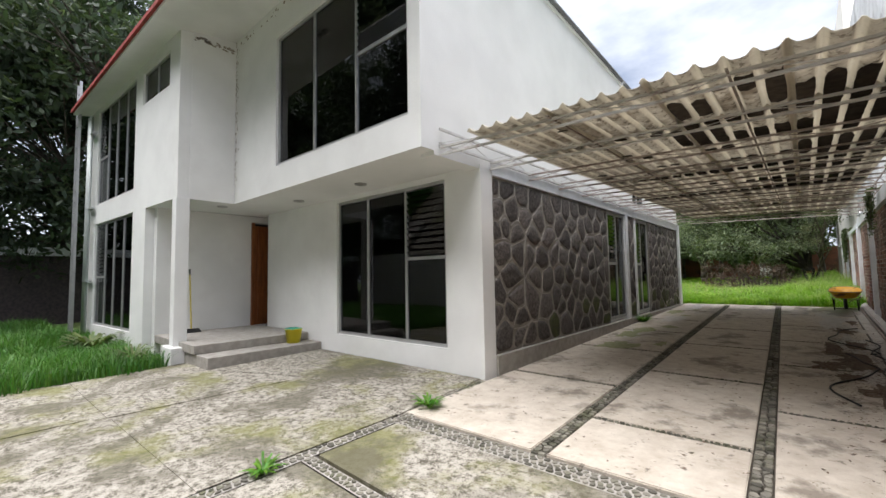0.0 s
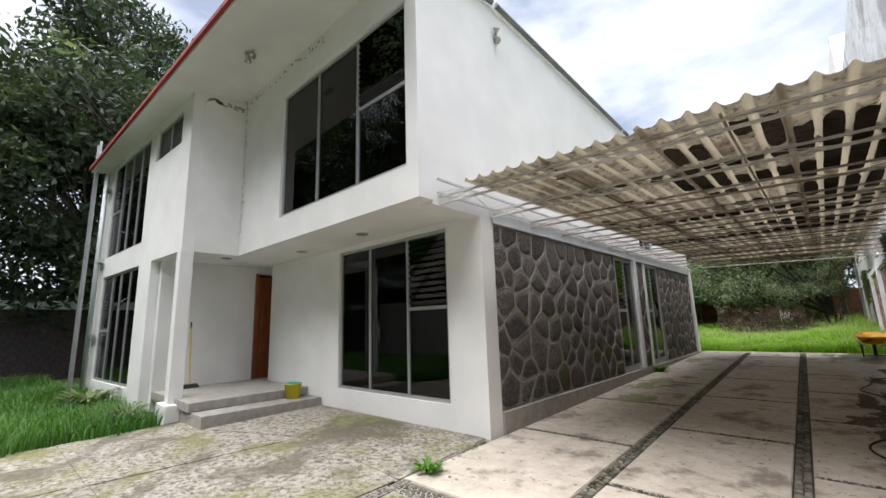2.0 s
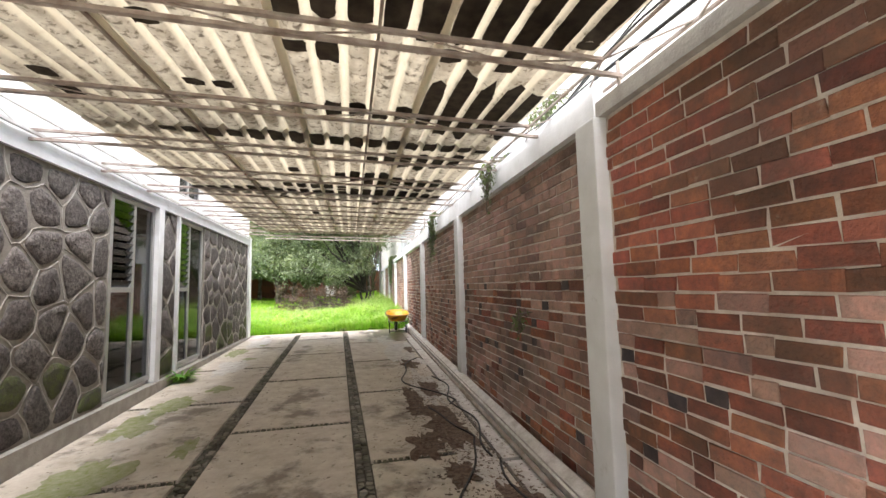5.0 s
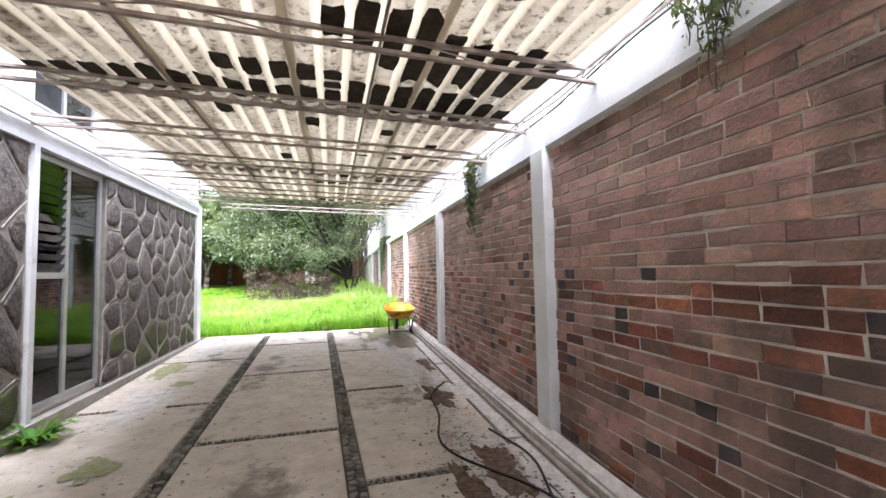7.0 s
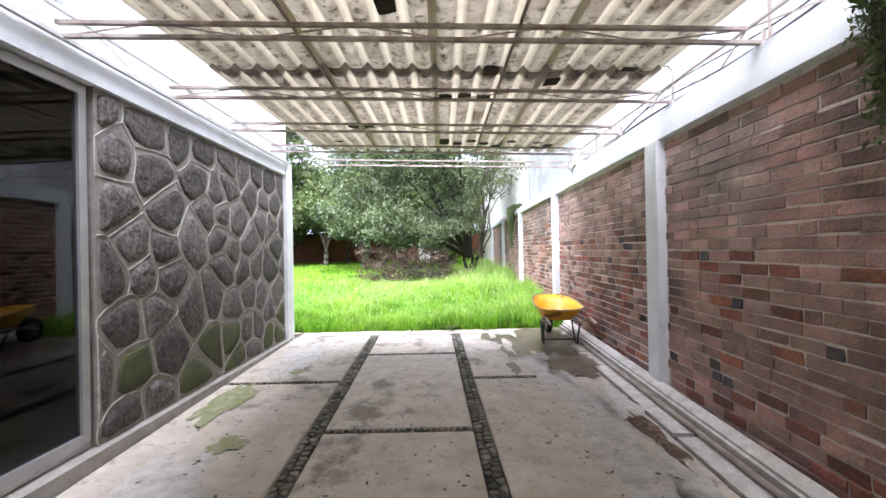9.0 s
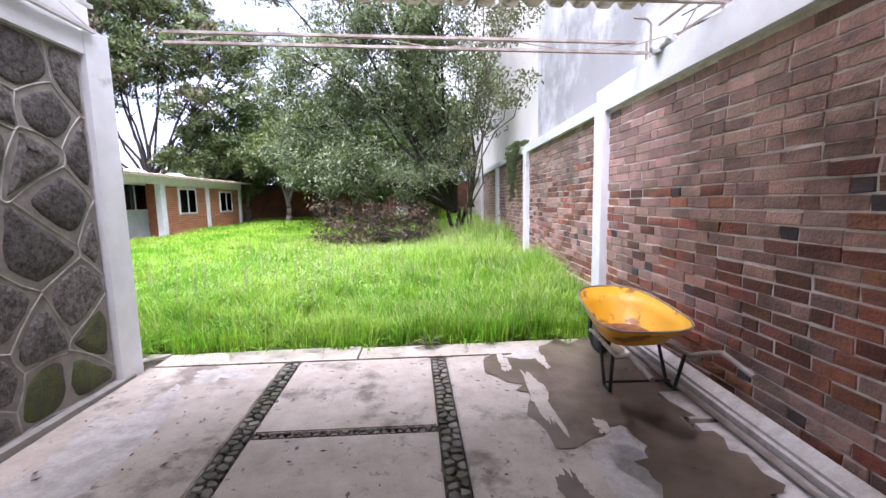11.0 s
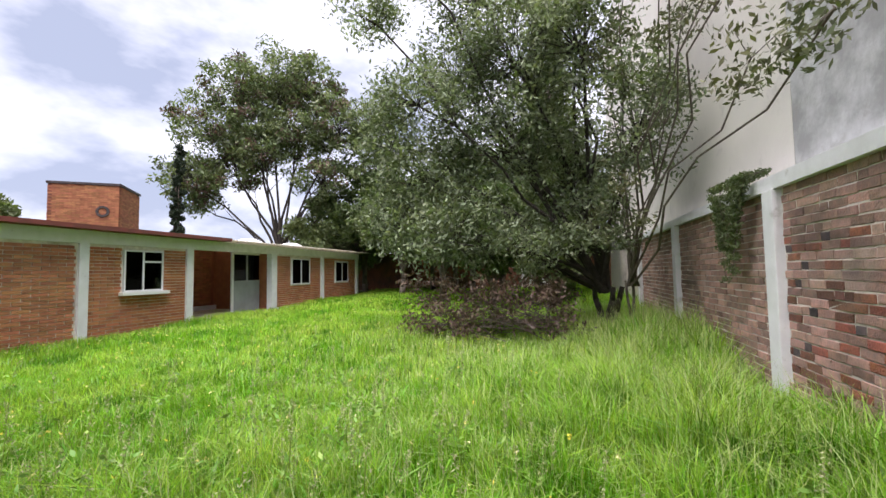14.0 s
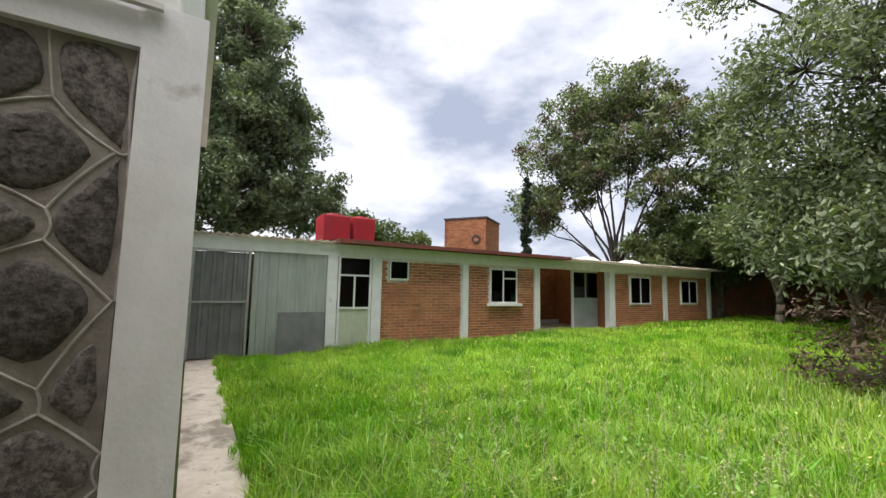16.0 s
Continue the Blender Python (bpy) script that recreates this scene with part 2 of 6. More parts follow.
M["rotted"] = mat("damp_dark_patch", (0.030, 0.022, 0.016), (0.065, 0.05, 0.036), scale=14, rough=0.95)
M["steel"] = mat("painted_steel", (0.62, 0.61, 0.59), (0.50, 0.48, 0.46), scale=9, rough=0.5, metal=0.1,
                 stain=(0.20, 0.085, 0.05), stain_scale=2.5, stain_at=0.6, stain_amount=0.85)
M["steel_rusty"] = mat("worn_truss_paint", (0.46, 0.41, 0.37), (0.26, 0.20, 0.17), scale=9, rough=0.6, metal=0.1)
M["steel_dark"] = mat("rusted_steel", (0.24, 0.185, 0.15), (0.36, 0.32, 0.28), scale=7, rough=0.65, metal=0.2)
M["black"] = mat("black_rubber", (0.018, 0.018, 0.018), (0.03, 0.03, 0.03), scale=9, rough=0.6)
M["rust"] = mat("brown_rust", (0.16, 0.06, 0.025), (0.30, 0.14, 0.05), scale=14, rough=0.9, bump=0.5)
M["yellow"] = mat("yellow_enamel", (0.80, 0.42, 0.012), (0.72, 0.36, 0.012), scale=6, rough=0.38, bump=0.1,
                  stain=(0.20, 0.07, 0.02), stain_scale=4.5, stain_at=0.545, stain_amount=0.85, soft=0.06)
M["bucket"] = mat("yellow_plastic", (0.62, 0.55, 0.02), (0.58, 0.50, 0.02), scale=5, rough=0.4)
M["green_plastic"] = mat("green_plastic", (0.05, 0.32, 0.20), (0.05, 0.26, 0.17), scale=5, rough=0.4)
M["broom_yellow"] = mat("yellow_stick", (0.58, 0.45, 0.06), (0.5, 0.4, 0.06), scale=5, rough=0.5)
M["red"] = mat("red_waterproofing", (0.34, 0.055, 0.05), (0.24, 0.05, 0.045), scale=3, rough=0.8, bump=0.2)
# darker, browner red for the annex roof
M["red_dull"] = mat("dull_red_waterproofing", (0.22, 0.06, 0.05), (0.13, 0.05, 0.04), scale=3, rough=0.85, bump=0.2)
M["tank"] = mat("red_tank_paint", (0.34, 0.018, 0.028), (0.28, 0.015, 0.025), scale=2, rough=0.5)
M["sheet"] = mat("grey_metal_sheet", (0.44, 0.47, 0.46), (0.36, 0.39, 0.385), scale=3, rough=0.5, metal=0.25,
                 stain=(0.20, 0.20, 0.19), stain_scale=2, stain_at=0.62, stain_amount=0.6, stretch=(1, 1, 0.4))
M["sheet_dark"] = mat("weathered_dark_sheet", (0.20, 0.205, 0.21), (0.145, 0.15, 0.155), scale=3, rough=0.6, metal=0.2)
M["door_green"] = mat("pale_green_metal", (0.50, 0.53, 0.43), (0.42, 0.45, 0.37), scale=3, rough=0.5)
M["grey_door"] = mat("grey_metal_door", (0.30, 0.32, 0.33), (0.25, 0.265, 0.27), scale=3, rough=0.5)
M["bark"] = mat("grey_bark", (0.15, 0.125, 0.10), (0.085, 0.07, 0.055), scale=12, rough=0.95, bump=0.8, bump_scale=30, stretch=(1, 1, 0.35))
M["bark_dark"] = mat("dark_bark", (0.06, 0.05, 0.042), (0.035, 0.03, 0.026), scale=12, rough=0.95, bump=0.8, bump_scale=30)
M["bark_pale"] = mat("pale_bark", (0.23, 0.20, 0.17), (0.13, 0.11, 0.09), scale=10, rough=0.95, bump=0.6, bump_scale=30)
M["leaf"] = leaf_mat("olive_leaf", (0.15, 0.19, 0.075), (0.095, 0.125, 0.055))
M["leaf_grey"] = leaf_mat("grey_green_leaf", (0.20, 0.245, 0.145), (0.095, 0.13, 0.07))
M["leaf_garden"] = leaf_mat("garden_tree_leaf", (0.24, 0.285, 0.175), (0.10, 0.13, 0.075), rand=0.5)
M["leaf_ash2"] = leaf_mat("mixed_ash_leaf", (0.18, 0.22, 0.10), (0.08, 0.11, 0.05), rand=0.5)
M["leaf_dark"] = leaf_mat("dark_leaf", (0.055, 0.08, 0.045), (0.030, 0.047, 0.028))
M["leaf_ash"] = leaf_mat("ash_leaf", (0.085, 0.125, 0.038), (0.055, 0.085, 0.028))
M["leaf_wall"] = leaf_mat("dull_green_leaf", (0.085, 0.11, 0.055), (0.13, 0.13, 0.06), trans=0.2)
M["cypress"] = leaf_mat("cypress_leaf", (0.030, 0.048, 0.024), (0.020, 0.034, 0.018), trans=0.1)
M["dead"] = leaf_mat("dry_brown_leaf", (0.15, 0.10, 0.07), (0.09, 0.06, 0.045), trans=0.1)
M["grass"] = leaf_mat("grass_blade", (0.16, 0.38, 0.016), (0.37, 0.53, 0.08), trans=0.45, rand=0.4, scale=0.8, gloss=0.6, spec=0.15, stain=(0.055, 0.185, 0.01), stain_scale=1.5, stain_at=0.51, stain_amount=0.85, stain2=(0.46, 0.55, 0.14), stain2_scale=2.6, stain2_at=0.56, stain2_amount=0.6)
M["grass_dark"] = leaf_mat("dark_grass_blade", (0.085, 0.21, 0.02), (0.12, 0.27, 0.035), trans=0.35, rand=0.3)
M["grass_bed"] = leaf_mat("deep_green_blade", (0.05, 0.145, 0.022), (0.10, 0.225, 0.04), trans=0.3, rand=0.35)
M["grass_light"] = leaf_mat("bright_grass_blade", (0.30, 0.50, 0.05), (0.16, 0.36, 0.03), trans=0.45, rand=0.3)
M["seed"] = leaf_mat("seed_head", (0.34, 0.45, 0.14), (0.46, 0.50, 0.22), trans=0.3)
M["weed"] = leaf_mat("pale_weed_leaf", (0.15, 0.29, 0.05), (0.26, 0.42, 0.10), trans=0.3, rand=0.4)
M["weed_head"] = leaf_mat("brown_seed_head", (0.30, 0.30, 0.15), (0.42, 0.44, 0.24), trans=0.2)
M["straw"] = leaf_mat("dry_grass_stem", (0.38, 0.46, 0.18), (0.28, 0.36, 0.11), trans=0.3, rand=0.3)
M["flower"] = mat("small_yellow_flower", (0.75, 0.62, 0.05), (0.7, 0.7, 0.35), scale=5, rough=0.7)


def ridge_mask(m, pitch, x0):
    """Mixes a pale colour over the narrow ridges of the sheets, not the wide pans between them."""
    n, l = m.node_tree.nodes, m.node_tree.links
    tc, sp = n.new("ShaderNodeTexCoord"), n.new("ShaderNodeSeparateXYZ")
    l.new(tc.outputs["Object"], sp.inputs[0])
    a = n.new("ShaderNodeMath")
    a.operation = "ADD"
    a.inputs[1].default_value = -x0
    l.new(sp.outputs["X"], a.inputs[0])
    p = n.new("ShaderNodeMath")
    p.operation = "PINGPONG"
    p.inputs[1].default_value = pitch / 2
    l.new(a.outputs[0], p.inputs[0])
    mr = n.new("ShaderNodeMapRange")
    mr.inputs["From Min"].default_value, mr.inputs["From Max"].default_value = 0.026, 0.036
    mr.inputs["To Min"].default_value, mr.inputs["To Max"].default_value = 0.85, 0.0
    l.new(p.outputs[0], mr.inputs["Value"])
    b = n["Principled BSDF"]
    src = b.inputs["Base Color"].links[0].from_socket
    mx = n.new("ShaderNodeMixRGB")
    mx.inputs["Color2"].default_value = (0.74, 0.70, 0.61, 1)
    l.new(mr.outputs["Result"], mx.inputs["Fac"])
    l.new(src, mx.inputs["Color1"])
    l.new(mx.outputs["Color"], b.inputs["Base Color"])


def let_light_through(m, share):
    """Thin aged sheet: part of the daylight on its top comes out below."""
    n, l = m.node_tree.nodes, m.node_tree.links
    b, tr, mx = n["Principled BSDF"], n.new("ShaderNodeBsdfTranslucent"), n.new("ShaderNodeMixShader")
    l.new(b.inputs["Base Color"].links[0].from_socket, tr.inputs["Color"])
    mx.inputs["Fac"].default_value = share
    l.new(b.outputs[0], mx.inputs[1])
    l.new(tr.outputs[0], mx.inputs[2])
    l.new(mx.outputs[0], n["Material Output"].inputs["Surface"])


ridge_mask(M["asbestos"], 0.177, -2.66)
let_light_through(M["asbestos"], 0.46)


# ---- helpers for meshes ----
def box(bm, x0, x1, y0, y1, z0, z1):
    v = [bm.verts.new(p) for p in ((x0, y0, z0), (x1, y0, z0), (x1, y1, z0), (x0, y1, z0), (x0, y0, z1), (x1, y0, z1), (x1, y1, z1), (x0, y1, z1))]
    for f in ((3, 2, 1, 0), (4, 5, 6, 7), (0, 1, 5, 4), (1, 2, 6, 5), (2, 3, 7, 6), (3, 0, 4, 7)):
        bm.faces.new([v[i] for i in f])
    return v


def boxed(*dims):
    bm = bmesh.new()
    box(bm, *dims)
    return bm


def rod(bm, a, b, r, r2=None, n=6):
    a, b = Vector(a), Vector(b)
    d = (b - a).normalized()
    u = d.orthogonal().normalized()
    w = d.cross(u)
    r2 = r if r2 is None else r2
    ra = [bm.verts.new(a + (u * math.cos(2 * math.pi * i / n) + w * math.sin(2 * math.pi * i / n)) * r) for i in range(n)]
    rb = [bm.verts.new(b + (u * math.cos(2 * math.pi * i / n) + w * math.sin(2 * math.pi * i / n)) * r2) for i in range(n)]
    for i in range(n):
        bm.faces.new((ra[i], ra[(i + 1) % n], rb[(i + 1) % n], rb[i]))
    bm.faces.new(ra[::-1])
    bm.faces.new(rb)


def tube(bm, pts, r, n=8):
    pts = [Vector(p) for p in pts]
    prev, ref = None, None
    for k, p in enumerate(pts):
        d = (pts[min(k + 1, len(pts) - 1)] - pts[max(k - 1, 0)]).normalized()
        if ref is None or abs(ref.dot(d)) > 0.95:
            ref = d.orthogonal().normalized()
        u = (ref - d * ref.dot(d)).normalized()
        w = d.cross(u)
        ring = [bm.verts.new(p + (u * math.cos(2 * math.pi * i / n) + w * math.sin(2 * math.pi * i / n)) * r) for i in range(n)]
        if prev:
            for i in range(n):
                bm.faces.new((prev[i], prev[(i + 1) % n], ring[(i + 1) % n], ring[i]))
        else:
            bm.faces.new(ring[::-1])
        prev = ring
    bm.faces.new(prev)


def lathe(bm, prof, n=24, cx=0.0, cy=0.0):
    rings = [[bm.verts.new((cx + r * math.cos(2 * math.pi * i / n), cy + r * math.sin(2 * math.pi * i / n), z)) for i in range(n)] for r, z in prof]
    for a, b in zip(rings, rings[1:]):
        for i in range(n):
            bm.faces.new((a[i], a[(i + 1) % n], b[(i + 1) % n], b[i]))


def soften(bm, w=0.006, seg=2):
    bmesh.ops.bevel(bm, geom=bm.edges[:], offset=w, segments=seg, affect="EDGES", profile=0.6)
    return bm


def part(name, bm, material, parent=None, label="", smooth=False, kind="", category=""):
    bmesh.ops.recalc_face_normals(bm, faces=bm.faces[:])
    me = bpy.data.meshes.new(name)
    bm.to_mesh(me)
    bm.free()
    if smooth:
        me.polygons.foreach_set("use_smooth", [True] * len(me.polygons))
    me.materials.append(material)
    ob = new(name, me)
    ob.parent = parent
    return tagged(ob, label=label, kind=kind, category=category)


def thing(name, label, category, at=(0, 0, 0), rz=0.0, group="", kind=""):
    ob = new(name)
    ob.empty_display_size = 0.1
    ob.matrix_basis = pose(*at, 0, 0, rz)
    return tagged(ob, label, category, group, kind)


def shell(name, material, label, *boxes, parent=None, category="", kind="structure"):
    bm = bmesh.new()
    for b in boxes:
        box(bm, *b)
    return part(name, bm, material, parent, label, kind=kind, category=category)


def pierced(axis, p0, p1, a0, a1, z0, z1, holes):
    """Boxes of a wall between p0 and p1 across its axis, from a0 to a1 along it, with holes (a0, a1, z0, z1)."""
    out = []
    cuts = sorted({a0, a1, *[h[0] for h in holes], *[h[1] for h in holes]})
    for u, v in zip(cuts, cuts[1:]):
        mid = (u + v) / 2
        spans, z = [], z0
        for h in sorted((h for h in holes if h[0] < mid < h[1]), key=lambda h: h[2]):
            if h[2] > z:
                spans.append((z, h[2]))
            z = h[3]
        if z < z1:
            spans.append((z, z1))
        for s in spans:
            out.append((p0, p1, u, v, *s) if axis == "x" else (u, v, p0, p1, *s))
    return out


def ground_z(y):
    return 0.04 + 0.0215 * y


# ---- ground ----
bm = bmesh.new()
rows = [-80, -2.5, 60, 300]
prev = None
for y in rows:
    z = ground_z(min(max(y, -3), 60)) - 0.06
    cur = [bm.verts.new((x, y, z)) for x in (-300, -60, -17, 60, 300)]
    if prev:
        for i in range(4):
            bm.faces.new((prev[i], prev[i + 1], cur[i + 1], cur[i]))
    prev = cur
part("ground", bm, M["lawn_soil"], None, "earth ground under the lawn and the drive", kind="structure", category="ground")

HX = -3.25          # outer face of the house beside the drive
YL, YU, YE = 4.5, 3.35, 15.95
SOF = 3.0


def wall_x(y):
    return 0.945 + 0.018 * y


def slab(bm, pts, t=0.06):
    """A concrete slab from plan points, following the ground."""
    lo = [bm.verts.new((x, y, ground_z(y) - t)) for x, y in pts]
    hi = [bm.verts.new((x, y, ground_z(y))) for x, y in pts]
    bm.faces.new(lo[::-1])
    bm.faces.new(hi)
    n = len(pts)
    for i in range(n):
        bm.faces.new((lo[i], lo[(i + 1) % n], hi[(i + 1) % n], hi[i]))


# soil bed under the joints
bm = bmesh.new()
slab(bm, [(-8.2, -2.5), (wall_x(-2.5), -2.5), (wall_x(16.6), 16.6), (HX, 16.6), (HX, 4.5), (-8.2, 4.5)], 0.03)
for v in bm.verts:
    v.co.z -= 0.028
part("joint_bed", bm, M["soil"], None, "dark earth bed under the drive slabs", kind="structure", category="ground")

# drive slabs in three lanes
drive = thing("drive_paving", "pale concrete drive slabs with pebble-filled joints", "paving", kind="structure")
def left_strip(y):
    return -1.66 - 0.022 * (y - 3)


def right_strip(y):
    return -0.28 - 0.03 * (y - 3)


LANES = [(lambda y: HX + 0.07, lambda y: left_strip(y) - 0.07, (2.95, 5.12, 7.43, 9.6, 11.72, 13.95, 16.13)),
         (lambda y: left_strip(y) + 0.07, lambda y: right_strip(y) - 0.07, (2.95, 3.97, 6.1, 8.43, 10.58, 12.8, 14.98, 16.13)),
         (lambda y: right_strip(y) + 0.07, lambda y: wall_x(y) - 0.36, (2.95, 5.12, 7.38, 9.56, 11.7, 14.0, 16.13))]
for xl, xr, cuts in LANES:
    for a, b in zip(cuts, cuts[1:]):
        bm = bmesh.new()
        a, b = a + 0.035, b - 0.035
        slab(bm, [(xl(a), a), (xr(a), a), (xr(b), b), (xl(b), b)])
        bmesh.ops.bevel(bm, geom=[e for e in bm.edges if e.calc_length() > 0.3], offset=0.008, segments=2, affect="EDGES")
        part("slab", bm, M["concrete"], drive)
for a, b in ((2.95, 4.6), (4.66, 7.1), (7.16, 9.9), (9.95, 12.6), (12.66, 14.9), (14.95, 16.4)):
    bm = bmesh.new()
    slab(bm, [(wall_x(a) - 0.33, a), (wall_x(a) - 0.17, a), (wall_x(b) - 0.17, b), (wall_x(b) - 0.33, b)])
    part("slab", bm, M["pale"], drive, "whitewashed stained gutter strip")
bm = bmesh.new()
slab(bm, [(-16.5, 15.96), (HX - 0.2, 16.09), (HX + 0.08, 16.4), (-4.6, 16.55), (-16.5, 16.5)])
part("slab", bm, M["concrete"], drive, "concrete path behind the house")
for xa, xb in ((HX + 0.1, -1.4), (-1.38, wall_x(16) - 0.1)):
    bm = bmesh.new()
    slab(bm, [(xa, 16.12), (xb, 16.12), (xb, 16.43), (xa, 16.38)])
    part("slab", bm, M["concrete"], drive, "concrete edging at the lawn")

front = thing("front_paving", "mossy weathered concrete front yard", "paving", kind="structure")
for pts in ([(-8.0, -2.4), (-5.85, -2.4), (-5.75, 0.85), (-8.0, 0.8)], [(-5.75, -2.4), (-3.2, -2.4), (-3.15, 0.95), (-5.65, 0.88)],
            [(-3.02, -2.4), (-0.5, -2.4), (-0.47, 1.6), (-3.02, 1.72)], [(-3.02, 1.88), (-0.46, 1.76), (-0.45, 2.72), (-3.02, 2.72)],
            [(-0.35, -2.4), (0.5, -2.4), (0.58, 2.72), (-0.35, 2.72)],
            [(-8.0, 0.95), (-5.65, 0.98), (-5.4, 3.15), (-7.1, 2.45), (-8.0, 2.2)], [(-5.55, 1.0), (-3.2, 1.05), (-3.2, 2.9), (-5.3, 3.15)],
            [(-7.1, 2.5), (-5.3, 3.2), (-3.2, 2.95), (-3.3, 4.46), (-7.1, 4.46)]):
    bm = bmesh.new()
    slab(bm, pts)
    part("slab", bm, M["mossy"], front)

bm = bmesh.new()
slab(bm, [(-8.0, -2.4), (-3.2, -2.4), (-3.2, 4.45), (-8.0, 4.45)], 0.02)
for v in bm.verts:
    v.co.z -= 0.009
part("joint_fill", bm, M["mossy"], front, "mossy earth filling the joints")

# ---- house ----
W = 0.22
LW = (-6.62, -3.9, 0.46, 2.92)     # lower front window
UW = (-6.75, -3.46, 3.44, 5.72)    # upper front window
SW = (9.3, 12.4, 0.46, 2.88)       # side window, with a stone pier in the middle
house = thing("house", "white rendered two-storey house with volcanic stone cladding", "house", kind="structure")
shell("wall_front", M["white"], "white rendered ground-floor wall", *pierced("y", YL, YL + W, -9.4, HX - 0.2, 0.0, SOF, [LW]), parent=house)
shell("wall_front_upper", M["white"], "white rendered projecting upper wall", *pierced("y", YU, YU + W, -8.45, HX + 0.002, SOF, 6.4, [UW]), parent=house)
shell("wall_side", M["white"], "white side wall behind the stone cladding", *pierced("x", HX - W - 0.07, HX - 0.07, YL + 0.2, YE - 0.1, 0.0, 2.95, [(9.3, 12.4, 0.46, 2.88)]), parent=house)
prof = [(YU + W, 2.9), (YE, 2.95), (YE, 5.86), (10.6, 6.2), (5.0, 6.46), (YU + W, 6.4)]
bm = bmesh.new()
UPW = (11.15, 12.28, 3.28, 4.5)
for b in pierced("x", HX - W, HX, YU + W, YE, 2.95, 5.8, [UPW]):
    box(bm, *b)
lo = [bm.verts.new((HX - W, y, z)) for y, z in ((YU + W, 5.8), (YE, 5.8), (YE, 5.9), (10.6, 6.22), (5.0, 6.46), (YU + W, 6.4))]
hi = [bm.verts.new((HX, v.co.y, v.co.z)) for v in lo]
bm.faces.new(lo)
bm.faces.new(hi)
for i in range(6):
    bm.faces.new((lo[i], lo[(i + 1) % 6], hi[(i + 1) % 6], hi[i]))
part("wall_side_upper", bm, M["white"], house, "white rendered gable wall")
shell("wall_back", M["white"], "white back wall", (-14.4, HX - W - 0.02, YE - W, YE, 0.0, 5.8), parent=house)
shell("wall_west", M["white"], "white west wall", (-14.6, -14.4, 2.0, YE, 0.0, 6.1), parent=house)
# the wing at an angle of four degrees
wing = Matrix.Translation((-8.45, 2.36, 0)) @ pose(0, 0, 0, 0, 0, 3.5)
WW = [(-5.45, -2.45, 0.42, 3.0), (-5.45, -2.45, 3.5, 6.0), (-2.0, -0.5, 5.25, 5.95)]
bm = bmesh.new()
for b in pierced("y", 0, 0.2, -6.0, -1.65, 0.0, 6.2, [WW[0], WW[1], (-2.0, -1.65, 5.25, 5.95)]) + pierced("y", 0, 0.2, -1.65, 0.0, 3.0, 6.2, [(-1.65, -0.5, 5.25, 5.95)]):
    box(bm, *b)
bm.transform(wing)
part("wall_wing", bm, M["white"], house, "white rendered wing wall")
shell("wall_wing_side", M["white"], "white wing side wall", (-8.65, -8.45, 2.56, YU, 3.0, 6.3), parent=house)
shell("wall_porch", M["white"], "white porch wall", *pierced("x", -10.1, -9.9, 2.42, 5.6, 0.0, 3.0, [(4.33, 5.2, 0.42, 2.85)]), parent=house)
shell("wall_hall", M["inside"], "entrance hall wall with the room's shade in its colour", (-9.9, -9.4, 5.4, 5.6, 0.0, 3.0), parent=house)
shell("soffit", M["white"], "white soffit over the porch", (-9.9, HX - 0.004, YU + 0.004, YL + 1.1, 3.004, 3.12), (-9.9, -8.46, 2.4, YU + 0.004, 3.004, 3.12), parent=house)
# roof slab with a red edge
bm = bmesh.new()
pr = [(1.95, 6.04), (3.4, 6.34), (5.0, 6.46), (10.6, 6.22), (YE + 0.15, 5.9)]
for x0, x1, dy in ((-14.7, HX + 0.03, 0.0),):
    a = [bm.verts.new((x0, y - (0.35 if i == 0 else 0), z)) for i, (y, z) in enumerate(pr)]
    b = [bm.verts.new((x1, y + (0.1 if i == 0 else 0), z)) for i, (y, z) in enumerate(pr)]
    a2 = [bm.verts.new(v.co + Vector((0, 0, 0.12))) for v in a]
    b2 = [bm.verts.new(v.co + Vector((0, 0, 0.12))) for v in b]
    for i in range(4):
        bm.faces.new((a[i], a[i + 1], b[i + 1], b[i]))
        bm.faces.new((a2[i], b2[i], b2[i + 1], a2[i + 1]))
        bm.faces.new((a[i], a2[i], a2[i + 1], a[i + 1]))
        bm.faces.new((b[i], b[i + 1], b2[i + 1], b2[i]))
    bm.faces.new((a[0], b[0], b2[0], a2[0]))
    bm.faces.new((a[4], a2[4], b2[4], b[4]))
part("roof", bm, M["white"], house, "white roof slab with a deep front eave")
bm = bmesh.new()
rod(bm, (-14.7, 1.585, 6.13), (HX + 0.03, 2.035, 6.13), 0.055, n=4)
part("roof_edge", bm, M["red"], house, "red waterproofed roof edge")
bm = bmesh.new()
for a, b in zip(pr, pr[1:]):
    rod(bm, (HX + 0.045, a[0] + 0.1, a[1] + 0.1), (HX + 0.045, b[0], b[1] + 0.1), 0.05, n=6)
part("roof_edge", bm, M["sheet_dark"], house, "dark mossy roof edge")
# room surfaces behind the panes, darkened by colour to look unlit
shell("interior_floor", M["inside"], "interior floor with the room's shade in its colour", (-14.4, HX - 0.3, YL + W, YE - W, 0.3, 0.42), (-14.4, HX - W, YU + W, YE - W, 3.125, 3.2), (-14.3, -10.1, 2.6, YL, 0.3, 0.42), parent=house)
